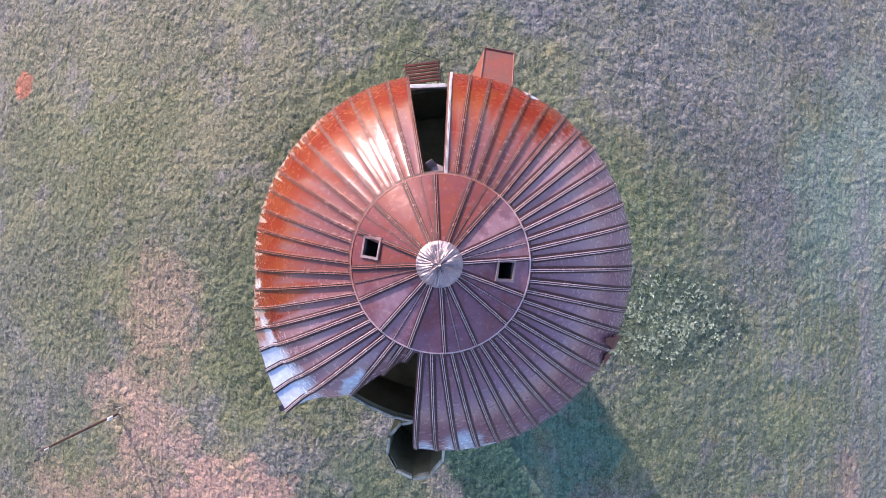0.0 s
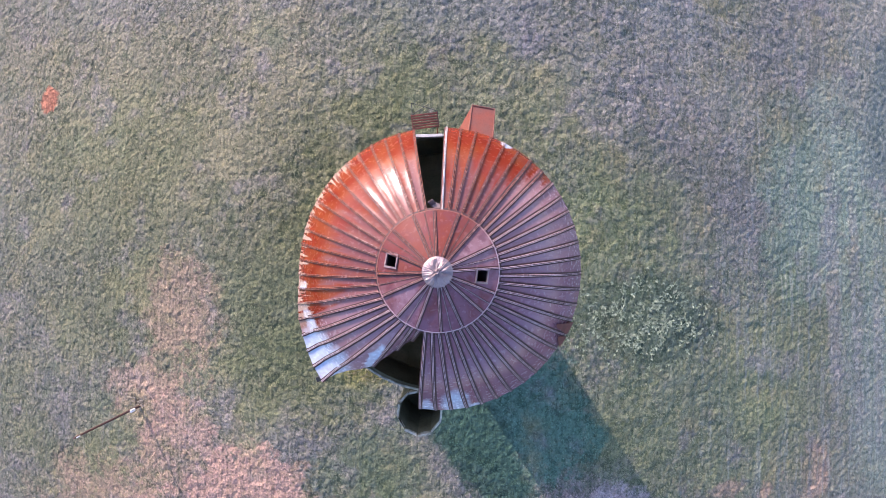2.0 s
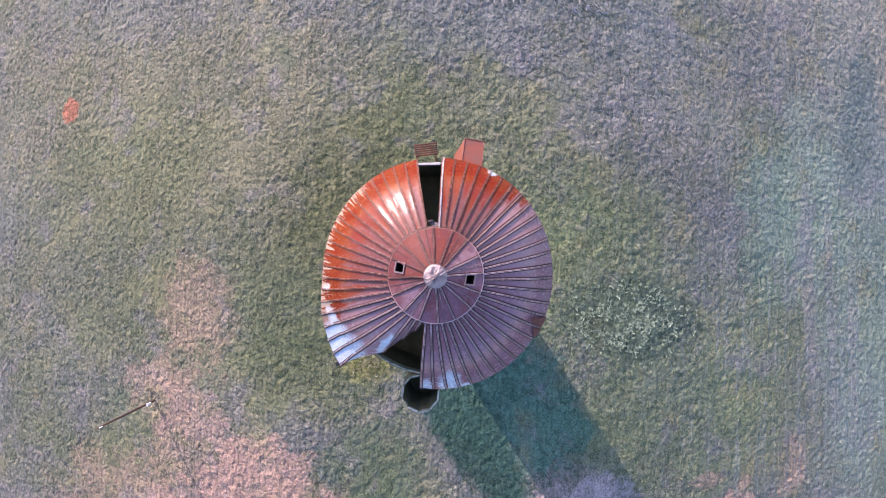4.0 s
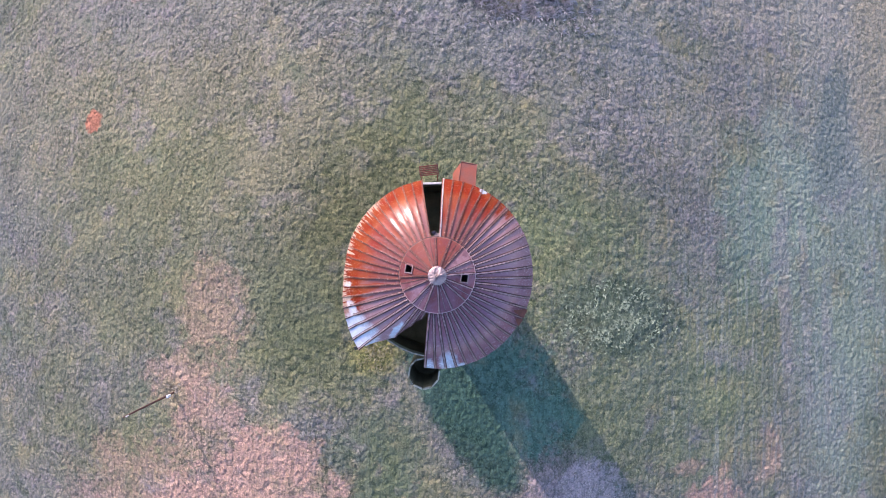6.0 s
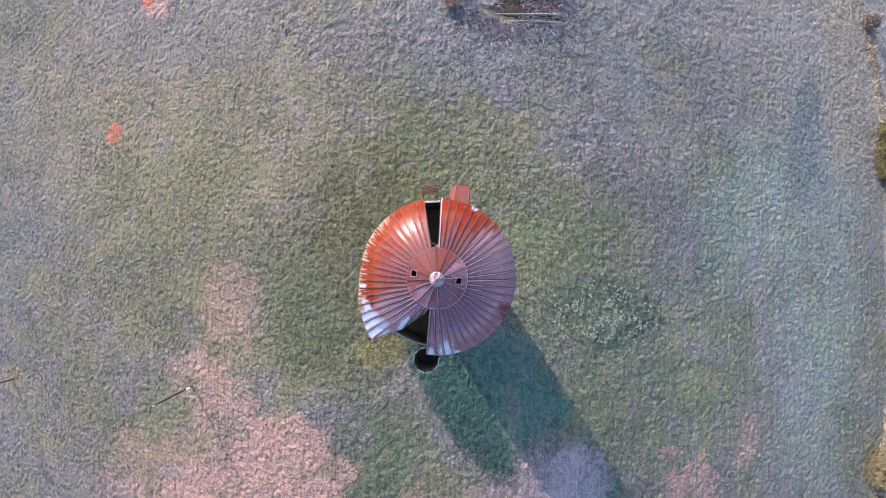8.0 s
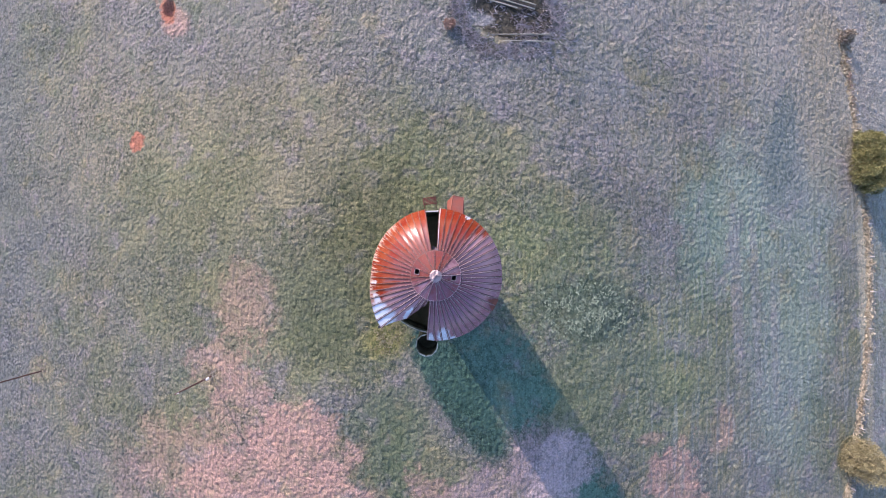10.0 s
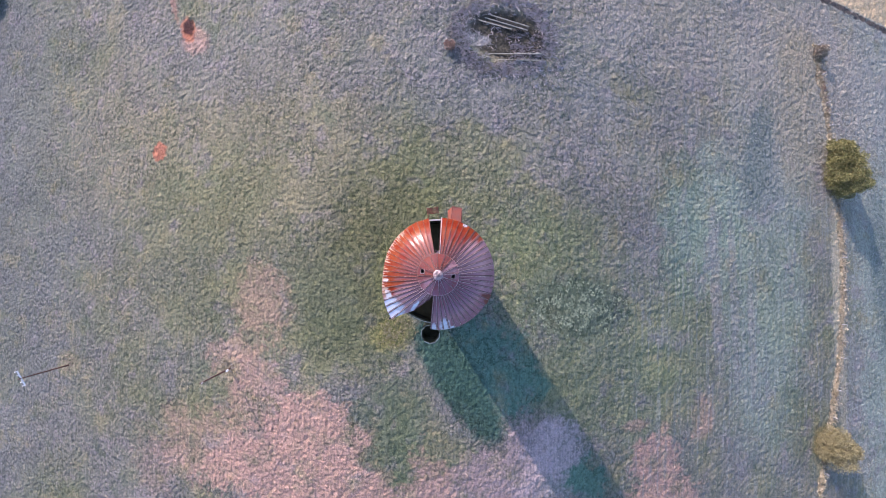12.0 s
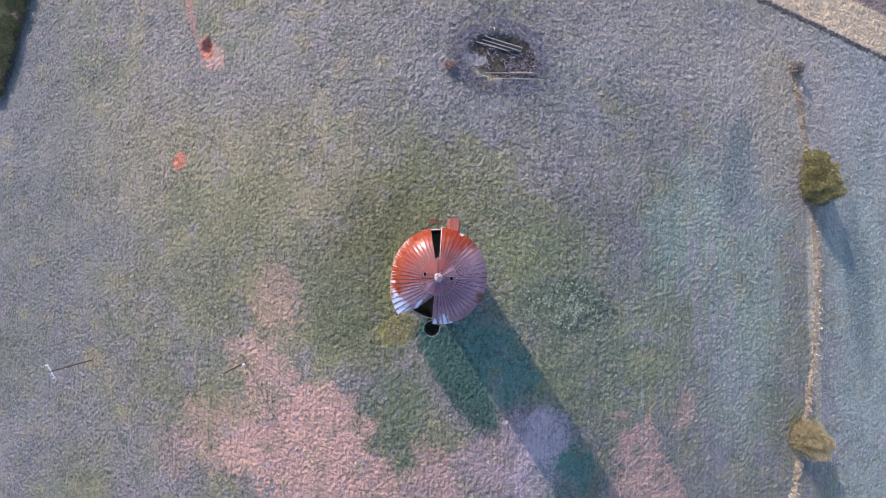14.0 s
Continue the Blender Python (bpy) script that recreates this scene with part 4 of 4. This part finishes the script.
def build_shrub(name, label, category, x, y, radius, high, material, count, seed, size=0.3, group="", cone=0.5):
    rnd = random.Random(seed)
    tree = thing(name, label, category, (x, y, ground_z(x, y)), group)
    bm = bmesh.new()
    rod(bm, (0, 0, -0.3), (0.1, 0.05, high * 0.75), 0.05 * high, 0.02 * high, 8)
    tips = []
    for i in range(14):
        a, h = i * 2.4 + rnd.uniform(-0.4, 0.4), high * rnd.uniform(0.12, 0.62)
        reach = radius * (1 - cone * h / high) * rnd.uniform(0.55, 0.9)
        tip = Vector((math.cos(a) * reach, math.sin(a) * reach, h + high * rnd.uniform(0.1, 0.28)))
        rod(bm, (0.05, 0.03, h), tip, 0.016 * high, 0.005 * high, 5)
        tips.append(tip)
    part("trunk", bm, M_BARK, tree)
    blobs = []
    for i in range(26):
        h = high * rnd.uniform(0.12, 0.97)
        a = rnd.uniform(0, 2 * math.pi)
        reach = radius * (1 - cone * (h / high) ** 1.3) * rnd.uniform(0.2, 0.85)
        blobs.append((Vector((math.cos(a) * reach, math.sin(a) * reach, h)), radius * rnd.uniform(0.22, 0.42)))
    blobs += [(t, radius * 0.3) for t in tips]

    def place():
        c, r = rnd.choice(blobs)
        out = Vector((rnd.gauss(0, 1), rnd.gauss(0, 1), rnd.gauss(0.25, 1))).normalized()
        p = c + out * r * rnd.uniform(0.5, 1.05)
        p.z = max(p.z, 0.05)
        return p, out

    verts, faces = leaves(rnd, count, place, size)
    mesh = bpy.data.meshes.new("crown")
    mesh.from_pydata(verts, [], faces)
    mesh.materials.append(material)
    crown = new("crown", mesh)
    crown.parent = tree
    return tree


CEDAR = "dense dark green cedar shrub growing along the fence"
build_shrub("cedar_shrub", CEDAR, "shrub", 63.8, 18.6, 1.7, 2.9, M_CEDAR, 10000, 11, 0.13, "cedars on the fence", 0.5)
build_shrub("cedar_shrub", CEDAR, "shrub", 64.1, 16.2, 2.6, 3.5, M_CEDAR, 19000, 12, 0.135, "cedars on the fence", 0.4)
build_shrub("cedar_shrub", CEDAR, "shrub", 64.4, 13.3, 2.8, 3.6, M_CEDAR, 21000, 13, 0.135, "cedars on the fence", 0.4)
build_shrub("yellow_shrub", "loose yellow-green shrub on the fence line", "shrub", 61.3, -28.6, 3.2, 3.0, M_SHRUB, 20000, 21, 0.12, "", 0.35)
build_shrub("russet_shrub", "small withered tan bush at the end of the fence", "shrub", 61.9, 35.0, 1.0, 1.3, M_DRY, 900, 22, 0.18, "", 0.3)
build_shrub("russet_shrub", "small withered russet bush beside the pit", "shrub", 0.8, 28.0, 0.75, 0.8, M_RED, 500, 23, 0.14, "", 0.3)
for k, (x, y, r, h) in enumerate(((-85.5, 55.5, 3.2, 3.2), (-86.5, 51.5, 3.2, 3.0), (-87.6, 47.5, 3.0, 3.0), (-88.4, 43.5, 3.0, 2.8), (-89.2, 39.6, 2.7, 2.5), (-90.6, 35.5, 2.4, 2.3))):
    build_shrub("edge_tree", "dark olive tree at the edge of the field", "tree", x, y, r, h, M_CEDAR, 4500, 31 + k, 0.18, "trees at the field's edge", 0.4)


# ---------- growth on the field ----------
def scatter(name, label, category, material, spots, blades, tall, wide, seed, droop=0.5):
    """One object of many small tufts; each blade is a bent strip of two triangles."""
    rnd = np.random.default_rng(seed)
    n = len(spots)
    pts = np.repeat(np.asarray(spots, float), blades, axis=0)
    m = len(pts)
    size = np.repeat(rnd.uniform(0.55, 1.35, n), blades)
    turn = rnd.uniform(0, 2 * np.pi, m)
    out = np.stack([np.cos(turn), np.sin(turn), np.zeros(m)], 1)
    side = np.stack([-out[:, 1], out[:, 0], np.zeros(m)], 1)
    reach, high = (rnd.uniform(0.4, 1.0, m) * droop * size)[:, None], (rnd.uniform(0.5, 1.0, m) * size)[:, None]
    up = np.array([0, 0, 1.0])
    root = pts + out * 0.15 * reach * tall
    verts = np.stack([root - side * wide * size[:, None], root + side * wide * size[:, None],
                      root + out * reach * tall * 0.7 + up * high * tall + side * wide * 0.8 * size[:, None],
                      root + out * reach * tall * 1.6 + up * high * tall * 0.8 - side * wide * 0.4 * size[:, None]], 1).reshape(-1, 3)
    mesh = bpy.data.meshes.new(name)
    mesh.vertices.add(4 * m)
    mesh.vertices.foreach_set("co", verts.astype(np.float32).ravel())
    mesh.loops.add(4 * m)
    mesh.loops.foreach_set("vertex_index", np.arange(4 * m, dtype=np.int32))
    mesh.polygons.add(m)
    mesh.polygons.foreach_set("loop_start", np.arange(0, 4 * m, 4, dtype=np.int32))
    mesh.update(calc_edges=True)
    mesh.materials.append(material)
    return tagged(new(name, mesh), label, category, "", "stuff")


def spots(count, x0, y0, x1, y1, seed, keep=None):
    rnd = random.Random(seed)
    found = []
    while len(found) < count:
        x, y = rnd.uniform(x0, x1), rnd.uniform(y0, y1)
        if math.hypot(x - CX, y - CY) < 3.7 or (keep and rnd.random() > keep(x, y)):
            continue
        found.append((x, y, ground_z(x, y) - 0.02))
    return found


def clumpy(x, y):
    return min(1.0, max(0.4, 0.8 + 0.4 * noise.noise((x * 0.9, y * 0.9, 1.0)) + 0.4 * noise.noise((x * 0.07, y * 0.07, 5.0))))


scatter("grass", "short rough pasture grass in uneven tufts", "grass", M_TUFT, spots(90000, -92, -50, 90, 53, 1, clumpy), 4, 0.06, 0.022, 2, 1.4)
scatter("broad_weeds", "pale leafy weeds in a patch of the pasture", "weeds", M_WEED,
        spots(800, 6, -14, 30, 3, 3, lambda x, y: max(0.0, 0.95 - math.hypot((x - 17.2) / 9.5, (y + 5.4) / 5.0)) ** 1.6 * (1.0 if noise.noise((x * 0.8, y * 0.8, 6.0)) > -0.05 else 0.15)), 6, 0.08, 0.042, 4, 1.8)
scatter("tall_dry_grass", "tall dry straw-coloured grass along the fence", "grass", M_STRAW,
        [(p.x - 0.5 + random.gauss(0, 0.5), p.y, ground_z(p.x, p.y)) for p in (along(random.uniform(0, 9)) for _ in range(5200))], 4, 0.26, 0.030, 6, 1.0)
scatter("pit_brush", "tangle of grey dead stems round the pit with the timbers", "brush", M_TWIG,
        spots(1150, 1, 23, 16, 38, 7, lambda x, y: 0.5 if 0.8 < math.hypot((x - 7.9) / 6.2, (y - 29.9) / 5.0) < 1.15 else 0.30 if 9.0 < x < 12.5 and 25.0 < y < 30.5 else 0.05), 6, 0.19, 0.015, 8, 2.2)
scatter("russet_brush", "dead russet brush along the end of the fence", "brush", M_RED,
        [(p.x + random.gauss(0, 0.3), p.y, ground_z(p.x, p.y)) for p in (along(random.uniform(0.1, 1.5)) for _ in range(150))], 5, 0.20, 0.02, 19, 1.0)
scatter("stalk_clump", "clump of dry pinkish stalks round a pole's foot", "stalks", M_DRY,
        spots(60, -31.5, -16.5, -26.5, -11, 15, lambda x, y: max(0.0, 1 - math.hypot((x + 29.3) / 1.5, (y + 13.8) / 1.5))), 5, 0.10, 0.03, 16, 2.0)
scatter("stalk_clump", "clump of dry pinkish stalks round a pole's foot", "stalks", M_DRY,
        spots(60, -63.5, -19, -58, -13, 17, lambda x, y: max(0.0, 1 - math.hypot((x + 60.9) / 1.7, (y + 16.0) / 1.7))), 5, 0.10, 0.03, 18, 2.0)
scatter("yellow_weeds", "yellowing weeds at the foot of the silo", "weeds", M_SHRUB,
        spots(170, -11, -13, 0, -3, 9, lambda x, y: max(0.0, 1 - math.hypot((x + 6.0) / 3.0, (y + 8.0) / 2.6))), 6, 0.12, 0.035, 10, 1.6)
